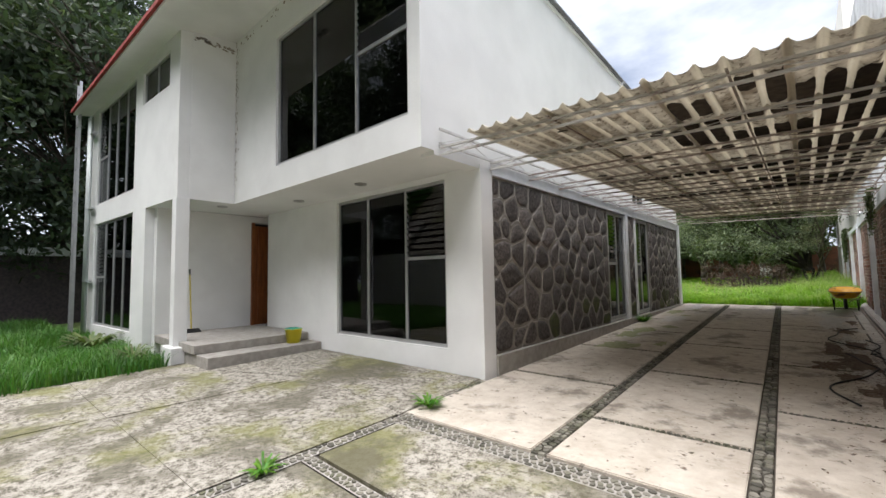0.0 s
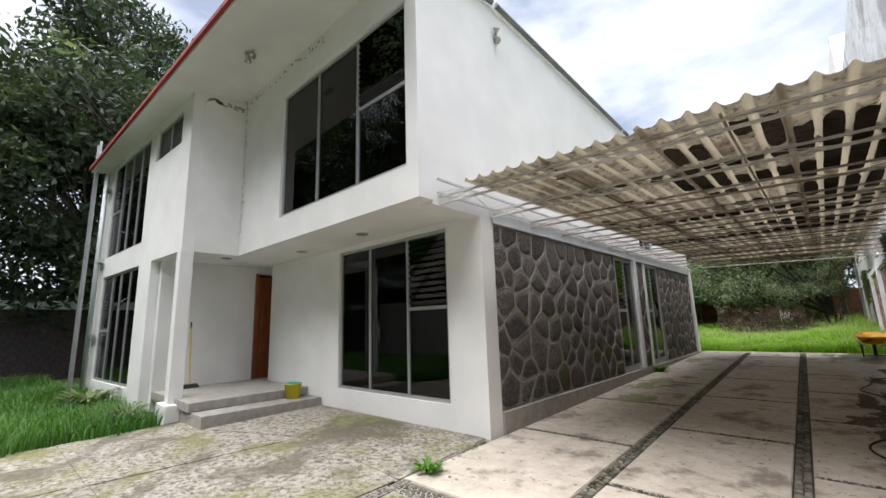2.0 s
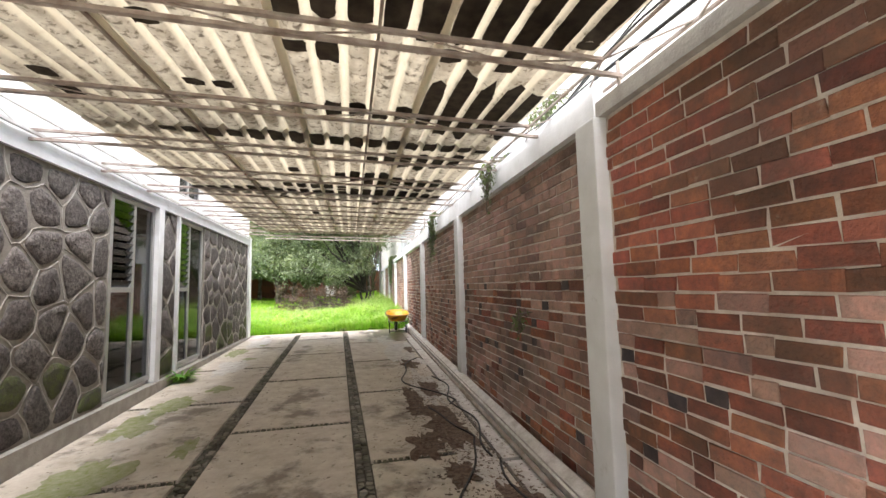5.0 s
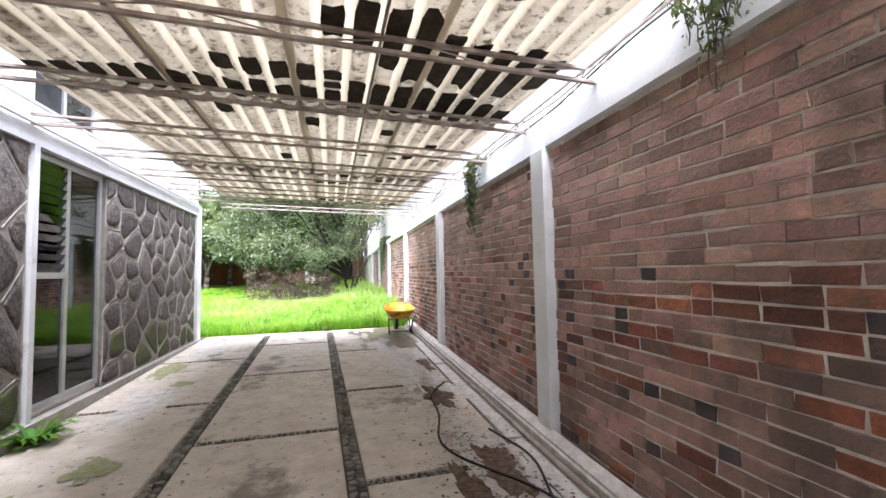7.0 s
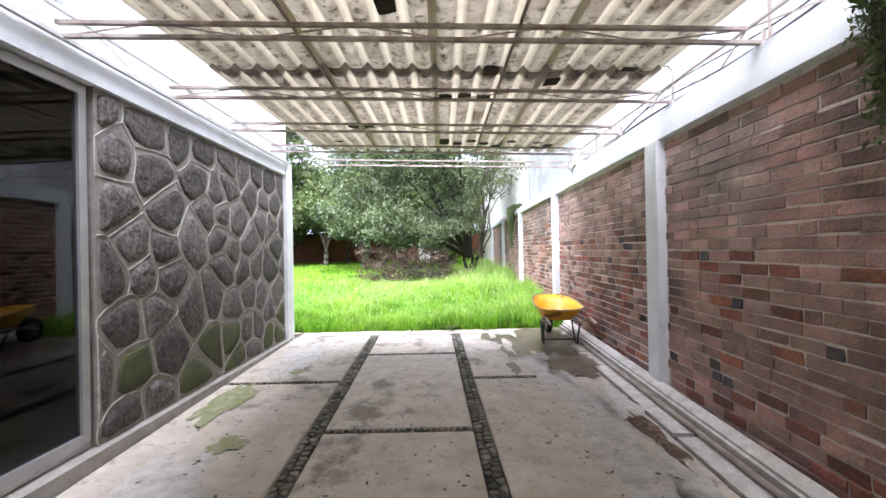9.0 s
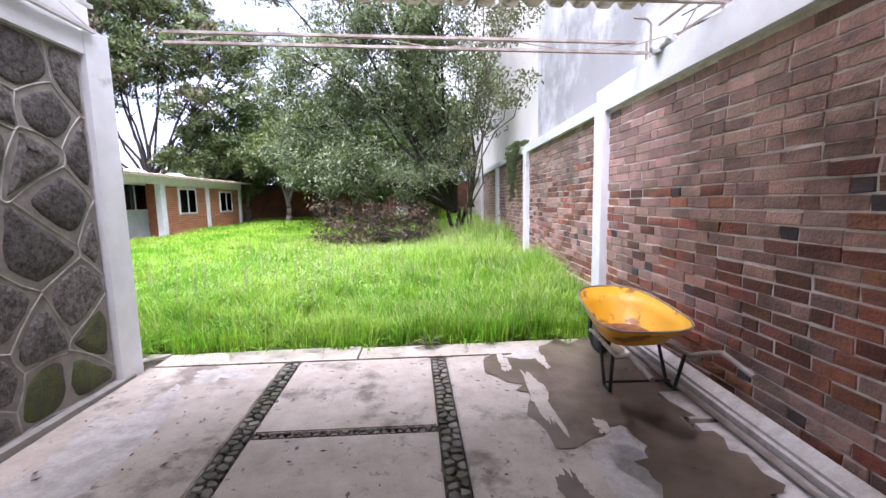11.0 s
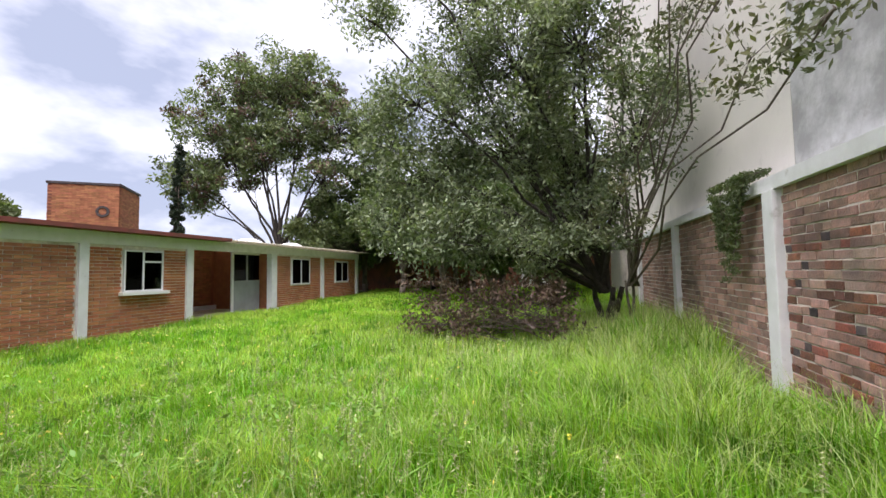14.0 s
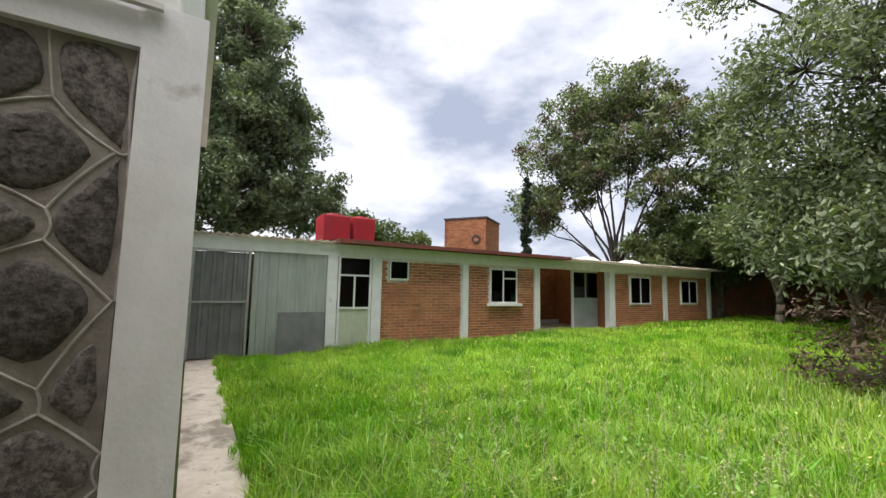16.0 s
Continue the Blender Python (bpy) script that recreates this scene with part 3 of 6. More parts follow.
shell("interior_wall", M["inside"], "interior wall with the room's shade in its colour", (-9.4, -3.6, 8.4, 8.5, 0.42, 3.1), (-8.3, -8.2, YL + W, 8.4, 0.42, 3.1), (-13.0, -3.6, 7.5, 7.6, 3.2, 6.2), (-14.3, -10.2, 6.2, 6.3, 0.42, 6.0), (-7.0, -6.9, 8.5, 15.8, 0.42, 3.1), parent=house)
shell("column", M["white"], "white rendered corner column", (-3.75, HX + 0.02, YL - 0.03, YL + 0.24, 0.0, 3.0), parent=house)
shell("plinth", M["mortar"], "grey cement plinth along the drive", (HX - 0.1, HX + 0.06, YL + 0.24, YE, 0.0, 0.40), parent=house)
shell("beam", M["white_trim"], "white band over the stone cladding", (HX - 0.07, HX + 0.03, YL + 0.24, YE, 2.90, 3.06), parent=house)
shell("column", M["white_trim"], "white painted end column", (HX - 0.15, HX + 0.04, YE - 0.12, YE + 0.12, 0.0, 3.1), parent=house)


def window(name, label, m, w, h, verticals, transoms=(), louvres=(), depth=0.05, group="", bars=0.05):
    """A metal window in its own frame: x along it, z up. verticals, transoms: (at, from, to) ; louvres: (x0, x1, z0, z1)."""
    t = tagged(new(name), label, "window", group, "structure")
    t.matrix_basis = m
    bm = bmesh.new()
    e = bars
    for b in ((0, w, 0, depth, 0, e), (0, w, 0, depth, h - e, h), (0, e, 0, depth, e, h - e), (w - e, w, 0, depth, e, h - e)):
        box(bm, *b)
    part("window_frame", bm, M["alu"], t)
    for v in verticals:
        part("mullion", boxed(v - e / 2, v + e / 2, 0.002, depth - 0.002, e, h - e), M["alu"], t)
    for z, a, b in transoms:
        part("transom", boxed(a, b, 0.004, depth - 0.004, z - e / 2, z + e / 2), M["alu"], t)
    xs = [0, *verticals, w]
    for a, b in zip(xs, xs[1:]):
        lv = [q for q in louvres if q[0] < (a + b) / 2 < q[1]]
        cuts = [(e, h - e)]
        if lv:
            cuts = [c for c in ((e, lv[0][2]), (lv[0][3], h - e)) if c[1] - c[0] > 0.1]
            q = lv[0]
            z = q[2] + 0.05
            while z < q[3] - 0.03:
                bm = bmesh.new()
                box(bm, a + e / 2, b - e / 2, -0.004, 0.004, -0.05, 0.05)
                bm.transform(Matrix.Translation((0, depth / 2, z)) @ pose(0, 0, 0, 28))
                o = part("louvre", bm, M["glass"], t)
                o.visible_shadow = False
                z += 0.095
        for c in cuts:
            o = part("pane", boxed(a + e / 2, b - e / 2, depth / 2 - 0.003, depth / 2 + 0.003, c[0], c[1]), M["glass"], t)
            o.visible_shadow = False
    return t


w, h = LW[1] - LW[0], LW[3] - LW[2]
window("window_1", "tall dark aluminium window with one louvred top pane", pose(LW[0], YL + 0.04, LW[2]), w, h, (0.88, 1.84), ((1.32, 1.84, w),), ((1.84, w, 1.34, h),))
w, h = UW[1] - UW[0], UW[3] - UW[2]
window("window_2", "tall dark upper aluminium window with one louvred top pane", pose(UW[0], YU + 0.04, UW[2]), w, h, (1.15, 2.22), ((1.15, 2.22, w),), ((2.22, w, 1.17, h),))
for i, q in enumerate(WW):
    w, h = q[1] - q[0], q[3] - q[2]
    if i < 2:
        window("window_3" if i else "window_4", "tall wing window with louvred end pane", wing @ pose(q[0], 0.04, q[2]), w, h, (0.8, 1.5, 2.25), ((1.2, 0, 0.8),), ((0, 0.8, 1.22, h),))
    else:
        window("window_5", "small two-pane upper window", wing @ pose(q[0], 0.04, q[2]), w, h, (0.75,))
side = pose(HX - 0.03, SW[0], SW[2], 0, 0, 90)
window("window_6", "tall aluminium side window with louvred top pane", side, 1.12, 2.42, (0.56,), ((1.25, 0, 0.56),), ((0, 0.56, 1.27, 2.42),), bars=0.06)
window("window_7", "tall aluminium side window with louvred top pane", pose(HX - 0.03, 11.2, SW[2], 0, 0, 90), 1.2, 2.42, (0.56,), ((1.25, 0, 0.56),), ((0, 0.56, 1.27, 2.42),), bars=0.06)
shell("pier", M["white_trim"], "pale pier between side windows", (HX - 0.09, HX + 0.03, 10.42, 10.58, 0.40, 2.9), (HX - 0.09, HX + 0.03, 11.13, 11.2, 0.40, 2.9), parent=house)
shell("pier", M["stone_mortar"], "mortar core of the pier between side windows", (HX - 0.3, HX - 0.08, 10.58, 11.13, 0.40, 2.9), parent=house)
window("window_8", "upper side window in an aluminium frame", pose(HX - 0.06, UPW[0], UPW[2], 0, 0, 90), 1.13, 1.22, (0.56,), ((0.45, 0.56, 1.13),))

# ---- porch ----
porch = thing("porch_steps", "grey cement steps up to the entrance", "steps", kind="structure")
part("step", soften(boxed(-8.95, -7.13, 2.46, 4.49, 0.05, 0.27), 0.012), M["mortar"], porch, "grey cement lower step")
part("step", soften(boxed(-9.89, -7.62, 2.42, 4.49, 0.272, 0.42), 0.012), M["mortar"], porch, "grey cement landing")
post = thing("porch_post", "slim white rendered porch post", "post", (-8.5, 2.44, 0), kind="structure")
part("shaft", soften(boxed(-0.11, 0.11, -0.11, 0.11, 0.34, 3.0), 0.01), M["white"], post)
part("base", soften(boxed(-0.30, 0.30, -0.19, 0.19, 0.0, 0.34), 0.02), M["white"], post, "stained white post base")
door = thing("door_1", "varnished brown wooden panelled front door, ajar", "door", (-9.95, 4.33, 0.42), kind="structure")
part("door_frame", boxed(-0.06, 0.1, 0.0, 0.07, 0.0, 2.43), M["wood"], door)
bm = bmesh.new()
box(bm, 0, 0.045, 0.07, 0.87, 0.0, 2.36)
for k in range(3):
    soften(bm, 0.003, 1) if k == 0 else None
    box(bm, 0.04, 0.06, 0.17, 0.77, 0.15 + k * 0.75, 0.75 + k * 0.75)
part("leaf", bm, M["wood"], door)

# ---- boundary wall with bays ----
bw = thing("boundary_wall", "red brick boundary wall with white concrete posts", "wall", (0.945, 0, 0), -math.degrees(math.atan(0.018)), kind="structure")
PY = [2.4 + 3.7 * i - 3.7 for i in range(9)]
part("mortar_core", boxed(0.03, 0.20, -6.0, 32.2, -0.1, 2.70), M["brick_mortar"], bw)
part("ring_beam", boxed(-0.03, 0.22, 6.0, 17.3, 2.70, 2.95), M["white_trim"], bw, "white painted ring beam")
part("ring_beam", boxed(-0.04, 0.22, 17.304, 32.3, 2.70, 2.84), M["white_trim"], bw, "white painted ring beam")
part("ring_beam", boxed(-0.02, 0.22, -6.0, 5.996, 2.70, 2.80), M["mortar"], bw, "bare grey concrete ring beam")
for y in PY:
    part("post", soften(boxed(-0.06, 0.21, y - 0.135, y + 0.09, -0.05, 2.70), 0.012), M["white_trim"], bw, "white painted concrete post")
bm = bmesh.new()
slab(bm, [(-0.13, 0.0), (-0.02, 0.0), (-0.02, 16.6), (-0.13, 16.6)], 0.1)
for v in bm.verts:
    v.co.z += 0.15 if v.co.x > -0.05 else 0.09
bmesh.ops.bevel(bm, geom=bm.edges[:], offset=0.02, segments=2, affect="EDGES")
part("kerb", bm, M["pale"], bw, "rough whitewashed kerb")
bm = bmesh.new()
for q in range(40):
    y_ = 17.36 + 0.37 * q
    v = box(bm, -0.012 + random.uniform(0, 0.012), 0.02, y_, y_ + random.uniform(0.355, 0.365), 0.2, 0.71 + 0.012 * (y_ - 17) + random.uniform(-0.035, 0.03))
part("plinth", bm, M["plinth"], bw, "rough sandy foundation")

shell("neighbour_wall", M["grey_plaster"], "tall grey plastered neighbouring wall", (1.55, 1.8, 8.6, 20.9, 0.0, 9.5), category="wall")
shell("neighbour_parapet", M["cream_plaster"], "pale plastered neighbouring garden wall", (1.3, 1.5, -6.0, 5.6, 0.0, 4.4), category="wall")
shell("neighbour_building", M["cream_plaster"], "tall cream plastered neighbouring building", (1.57, 9.0, 20.95, 35.0, 0.0, 12.0), (1.85, 9.0, 8.7, 20.9, 0.0, 9.4), category="building")

# ---- carport ----
carport = thing("carport", "fibre cement carport roof on light steel trusses", "carport")
x0, x1, P = -2.66, 0.86, 0.177


def chord_z(x, y):
    return 2.945 + 0.0155 * (y - 3.65) - 0.028 * (x + 3.2)


def wave(x):
    q = ((x - x0) / P + 0.5) % 1.0 - 0.5
    return 0.052 * math.exp(-(q / 0.17) ** 2) - 0.018


segs = [(3.5, 5.0), (4.85, 7.75), (7.6, 10.4), (10.25, 13.0), (12.85, 15.75)]
for k, (ya, yb) in enumerate(segs):
    for c in range(4):
        a, b = x0 + 5 * P * c - 0.03, x0 + 5 * P * (c + 1) + 0.03
        bm = bmesh.new()
        n = 50
        grid = []
        sag = random.uniform(-0.006, 0.006)
        for y, dz in ((ya + random.uniform(-0.03, 0.03), 0.0), ((ya + yb) / 2, sag), (yb, 0.014)):
            for th in (0, 0.007):
                grid.append([bm.verts.new((a + (b - a) * i / n, y, chord_z(a + (b - a) * i / n, y) + 0.135 + dz + 0.007 * (c % 2) + th
                                           + wave(a + (b - a) * i / n))) for i in range(n + 1)])
        for i in range(n):
            for r in (0, 2):
                bm.faces.new((grid[r][i], grid[r][i + 1], grid[r + 2][i + 1], grid[r + 2][i]))
                bm.faces.new((grid[r + 1][i], grid[r + 3][i], grid[r + 3][i + 1], grid[r + 1][i + 1]))
            bm.faces.new((grid[0][i], grid[1][i], grid[1][i + 1], grid[0][i + 1]))
            bm.faces.new((grid[4][i], grid[4][i + 1], grid[5][i + 1], grid[5][i]))
        part("roof_sheet", bm, M["asbestos"], carport, "stained corrugated fibre cement sheet", smooth=True)
for i in range(13):
    y = 3.65 + 1.06 * i if i < 12 else 16.28
    xr, xl = wall_x(y) + 0.02, HX + (0.03 if i < 12 else 0.35)
    truss = thing("truss", "light painted steel lattice truss", "")
    truss.parent = carport
    for nm, up, xe in (("bottom_chord", 0.0, xr), ("top_chord", 0.085, xr - 0.12)):
        bm = bmesh.new()
        v = box(bm, xl, xe, y - 0.016, y + 0.016, 0, 0.022)
        for q in v:
            q.co.z += chord_z(q.co.x, y) + up
        part(nm, bm, M["steel"] if i < 2 else M["steel_rusty"], truss)
    bm = bmesh.new()
    n = 7
    for j in range(n):
        a = xl + (xr - 0.12 - xl) * j / n
        b = xl + (xr - 0.12 - xl) * (j + 1) / n
        za, zb = (0.01, 0.095) if j % 2 == 0 else (0.095, 0.01)
        rod(bm, (a, y, chord_z(a, y) + za), (b, y, chord_z(b, y) + zb), 0.0055, n=4)
    part("lattice", bm, M["steel" if i < 2 else "steel_rusty"], truss)
    bm = bmesh.new()
    rod(bm, (xr - 0.02, y, chord_z(xr, y) - 0.12), (xr - 0.02, y, chord_z(xr, y) + 0.1), 0.012, n=5)
    part("bracket", bm, M["steel_dark"], truss)
edge = thing("edge_truss", "white painted lattice edge truss", "")
edge.parent = carport
x = HX + 0.05
part("bottom_chord", boxed(x, x + 0.03, 3.6, 15.9, 3.065, 3.09), M["steel"], edge)
part("top_chord", boxed(x, x + 0.03, 3.6, 15.9, 3.24, 3.265), M["steel"], edge)
bm = bmesh.new()
for j in range(24):
    y = 3.6 + j * 0.5125
    za, zb = (3.08, 3.25) if j % 2 == 0 else (3.25, 3.08)
    rod(bm, (x + 0.015, y, za), (x + 0.015, y + 0.5125, zb), 0.006, n=4)
part("lattice", bm, M["steel"], edge)
side_truss = thing("edge_truss", "rusty lattice edge truss over the boundary wall", "")
side_truss.parent = carport
ends = [(wall_x(y) - 0.10, y, chord_z(wall_x(y), y) + 0.10) for y in (3.6, 9.7, 15.9)]
feet = [(wall_x(y) + 0.05, y, chord_z(wall_x(y), y) + 0.025) for y in (3.6, 9.7, 15.9)]
for nm, pts in (("top_chord", ends), ("bottom_chord", feet)):
    bm = bmesh.new()
    tube(bm, pts, 0.011, 4)
    part(nm, bm, M["steel_dark"], side_truss)
bm = bmesh.new()
for j in range(24):
    y = 3.65 + j * 0.53
    p_, q_ = Vector((wall_x(y) - 0.10, y, chord_z(wall_x(y), y) + 0.10)), Vector((wall_x(y + 0.53) + 0.05, y + 0.53, chord_z(wall_x(y), y + 0.53) + 0.025))
    if j % 2:
        p_.x, q_.x, p_.z, q_.z = wall_x(y) + 0.05, wall_x(y + 0.53) - 0.10, p_.z - 0.075, q_.z + 0.075
    rod(bm, p_, q_, 0.006, n=4)
part("lattice", bm, M["steel_dark"], side_truss)
for y in (12.1, 13.2, 15.1, 16.25):
    bm = bmesh.new()
    tube(bm, [(wall_x(y) + 0.02, y, 2.94), (wall_x(y) + 0.02, y, 3.26), (wall_x(y) - 0.02, y, 3.30), (wall_x(y) - 0.14, y, 3.31)], 0.011, 6)
    part("bracket", bm, M["steel_dark"], side_truss, "bent rusty bracket on the wall")
for xx, ph in ((-1.77, 0), (-0.35, 0)):
    bm = bmesh.new()
    for ya, yb in segs:
        rod(bm, (xx, ya + 0.05, chord_z(xx, ya) + 0.10), (xx, yb, chord_z(xx, yb) + 0.10), 0.012, n=4)
    part("purlin", bm, M["steel_dark"], carport, "thin dark purlin")
# damp patches hanging in the corrugations
pr_ = random.Random(11)
def blotch(cx, cy, rx, ry):
    """Dark rot in the pans; the ridges between them stay pale."""
    for k in range(int((cx - rx - x0) // P), int((cx + rx - x0) // P) + 1):
        mid = x0 + (k + 0.5) * P
        u = (mid - cx) / rx
        if abs(u) > 1 or not x0 < mid < x1 + 0.02:
            continue
        hy = ry * math.sqrt(1 - u * u) * pr_.uniform(0.75, 1.15)
        hx = min(0.064, rx)
        yc = cy + pr_.uniform(-0.12, 0.12) * ry
        bm = bmesh.new()
        rim = []
        for q in range(16):
            an = 2 * math.pi * q / 16
            X = mid + hx * pr_.uniform(0.9, 1.05) * math.copysign(abs(math.cos(an)) ** 0.22, math.cos(an))
            Y = yc + hy * pr_.uniform(0.72, 1.15) * math.copysign(abs(math.sin(an)) ** 0.5, math.sin(an))
            rim.append(bm.verts.new((X, Y, chord_z(X, Y) + 0.106)))
        bm.faces.new(rim)
        part("damp_patch", bm, M["rotted"], carport, "dark rotted damp patch")


for cx, cy, rx, ry in ((-0.9, 9.95, 1.75, 0.20), (-0.78, 5.2, 0.25, 0.45), (-0.1, 5.55, 1.0, 0.22), (0.62, 5.2, 0.35, 0.62), (0.55, 4.55, 0.42, 0.45), (-1.95, 4.1, 0.09, 0.10), (-0.70, 4.35, 0.20, 0.38), (-0.1, 4.2, 0.12, 0.5), (0.45, 4.45, 0.50, 0.42), (-0.35, 3.95, 0.1, 0.3), (0.1, 4.85, 0.75, 0.16), (-0.6, 4.85, 0.3, 0.12),
                       (0.15, 5.65, 0.65, 0.22), (-0.97, 5.53, 0.08, 0.13), (-1.14, 4.92, 0.08, 0.08), (-1.45, 5.94, 0.08, 0.12), (0.45, 6.7, 0.5, 0.6), (-0.65, 6.05, 0.2, 0.12), (-0.56, 6.86, 0.2, 0.14), (-1.39, 6.64, 0.2, 0.08),
                       (0.2, 8.1, 0.5, 0.3), (0.5, 5.3, 0.4, 0.4), (-0.6, 7.6, 1.6, 0.14), (-1.0, 9.55, 0.5, 0.16), (-0.1, 9.7, 0.6, 0.14), (0.3, 9.2, 0.6, 0.40), (0.4, 9.9, 0.5, 0.25), (-0.3, 8.9, 0.4, 0.25),
                       (0.24, 10.1, 0.1, 0.10), (-0.05, 10.69, 0.1, 0.12), (-0.81, 10.55, 0.1, 0.12), (-1.5, 10.42, 0.09, 0.14), (-1.16, 11.9, 0.09, 0.14), (-0.67, 13.38, 0.3, 0.10), (0.5, 11.0, 0.1, 0.12)):
    blotch(cx, cy, rx, ry)
for k in range(60):
    y = pr_.choice((4.9, 5.75, 6.8, 7.68, 8.9, 11.6, 12.9, 14.2, 15.2)) + pr_.uniform(-0.2, 0.2)
    x = pr_.uniform(-0.9, 0.8) if pr_.random() < 0.7 else pr_.uniform(-2.5, 0.7)
    blotch(x, y, pr_.uniform(0.09, 0.14), pr_.uniform(0.05, 0.14))

# ---- annex ----
AX, AY = -10.97, 0.0
annex = thing("annex", "single-storey orange brick annex with white posts", "building", (0, AY, 0), kind="structure")
shell("wall", M["brick_mortar"], "brick annex wall", *pierced("x", AX - 0.2, AX - 0.05, 20.1, 25.46, 0.35, 2.68, [(20.37, 20.93, 2.14, 2.66), (23.63, 24.68, 1.54, 2.58)]),
      *pierced("x", AX - 0.2, AX - 0.05, 29.17, 36, 0.5, 2.68, [(30.32, 31.61, 1.5, 2.55), (33.76, 35.02, 1.51, 2.5)]), parent=annex)
shell("beam", M["white_trim"], "white ring beam of the annex", (AX - 0.22, AX, 14.34, 36.2, 2.68, 2.97), parent=annex)
for y, wd in ((18.89, 0.24), (20.02, 0.26), (22.73, 0.2), (25.51, 0.22), (29.22, 0.3), (32.59, 0.2), (36, 0.2)):
    part("post", boxed(AX - 0.2, AX + 0.02, y - wd / 2, y + wd / 2, 0.3, 2.68), M["white_trim"], annex, "white painted annex post")
shell("plinth", M["white_trim"], "whitewashed annex plinth", (AX - 0.06, AX + 0.05, 20.1, 25.46, 0.3, 0.52), (AX - 0.06, AX + 0.05, 29.17, 36, 0.4, 0.68), parent=annex)
shell("roof", M["red_dull"], "flat annex roof with a red edge", (AX - 5.0, AX + 0.35, 18.93, 26.73, 2.974, 3.07), parent=annex)
bm = bmesh.new()
for y0, y1, xx in ((26.73, 36.98, AX + 0.4), (14.34, 18.91, AX + 0.14)):
    n = int((y1 - y0) / 0.03)
    t = [[bm.verts.new((x, y0 + (y1 - y0) * i / n, 3.0 + z + 0.02 * math.cos(2 * math.pi * i * 0.03 / 0.15))) for i in range(n + 1)] for x, z in ((AX - 5, 0.0), (xx, 0.0), (AX - 5, 0.015), (xx, 0.015))]
    for i in range(n):
        bm.faces.new((t[0][i], t[0][i + 1], t[1][i + 1], t[1][i]))
        bm.faces.new((t[2][i], t[3][i], t[3][i + 1], t[2][i + 1]))
        bm.faces.new((t[1][i], t[1][i + 1], t[3][i + 1], t[3][i]))
part("roof_sheet", bm, M["asbestos"], annex, "corrugated annex roof sheets")
shell("recess", M["brick_orange"], "walls of the annex porch", (AX - 3.0, AX - 2.8, 25.37, 29.27, 0.5, 3.0), (AX - 2.8, AX - 0.21, 29.27, 29.42, 0.5, 3.0), (AX - 2.8, AX - 0.21, 25.22, 25.37, 0.5, 3.0), parent=annex)
shell("porch_floor", M["concrete"], "concrete annex porch floor", (AX - 2.8, AX + 0.05, 25.37, 29.27, 0.4, 0.62), parent=annex)
shell("low_wall", M["white_trim"], "white low wall in the annex porch", (AX - 2.7, AX - 2.6, 25.37, 29.22, 0.6, 0.78), parent=annex)
shell("inner_wall", M["inside_annex"], "annex room walls in the grey-green of pane reflections", (AX - 4.0, AX - 3.9, 14.54, 36, 0.3, 2.9), (AX - 4.0, AX - 0.3, 35.71, 35.8, 0.3, 2.9), (AX - 4.0, AX - 0.3, 14.34, 14.44, 0.3, 2.9), (AX - 3.9, AX - 0.3, 22.73, 22.83, 0.3, 2.9), (AX - 3.9, AX - 0.1, 14.44, 35.71, 0.30, 0.34), parent=annex)
for name, y, z, w, h, v, tr in (("window_9", 20.37, 2.14, 0.56, 0.52, (), ()), ("window_10", 23.63, 1.54, 1.05, 1.04, (0.5,), ((0.75, 0.5, 1.06),)),
                                ("window_11", 30.32, 1.5, 1.29, 1.05, (0.65,), ()), ("window_12", 33.76, 1.51, 1.27, 0.99, (0.65,), ())):
    wdw = window(name, "white framed annex window", pose(AX + 0.0, y + AY, z, 0, 0, 90), w, h, v, tr, bars=0.042)
    for o in wdw.children:
        if not o.name.startswith("pane"):
            o.data.materials[0] = M["white_trim"]
shell("window_sill", M["white"], "white window sill", (AX - 0.05, AX + 0.12, 23.53, 24.78, 1.46, 1.54), parent=annex)
# corrugated shed
shed = thing("metal_shed", "corrugated grey metal shed wall with a sheet door", "shed", (0, AY, 0), kind="structure")


def corrugated(y0, y1, z0, z1, x, pitch, depth, m, name, label, parent):
    bm = bmesh.new()
    y, k, cols = y0, 0, []
    while y < y1 - 0.001:
        for dy, dx in ((0, 0), (0.55, 0), (0.62, depth), (0.93, depth)):
            yy = y + dy * pitch
            if yy < y1:
                cols.append((x + dx, yy))
        y += pitch
    cols.append((x, y1))
    lo = [bm.verts.new((a, b, z0)) for a, b in cols]
    hi = [bm.verts.new((a, b, z1)) for a, b in cols]
    for i in range(len(cols) - 1):
        bm.faces.new((lo[i], lo[i + 1], hi[i + 1], hi[i]))
    part(name, bm, m, parent, label)


corrugated(17.16, 18.77, 0.3, 2.74, AX - 0.06, 0.2, 0.03, M["sheet"], "sheet", "pale corrugated metal sheet", shed)
corrugated(14.63, 15.99, 0.3, 2.74, AX - 0.06, 0.2, 0.03, M["sheet"], "sheet", "pale corrugated metal sheet", shed)
corrugated(16.05, 17.04, 0.42, 2.62, AX - 0.05, 0.2, 0.03, M["sheet_dark"], "door", "grey corrugated metal shed door", shed)
bm = bmesh.new()
for b in ((AX - 0.07, AX, 15.99, 16.04, 0.4, 2.68), (AX - 0.07, AX, 17.05, 17.1, 0.4, 2.68), (AX - 0.07, AX, 16.04, 17.05, 2.63, 2.68), (AX - 0.07, AX + 0.003, 16.04, 17.05, 1.55, 1.59)):
    box(bm, *b)
part("door_frame", bm, M["alu"], shed)
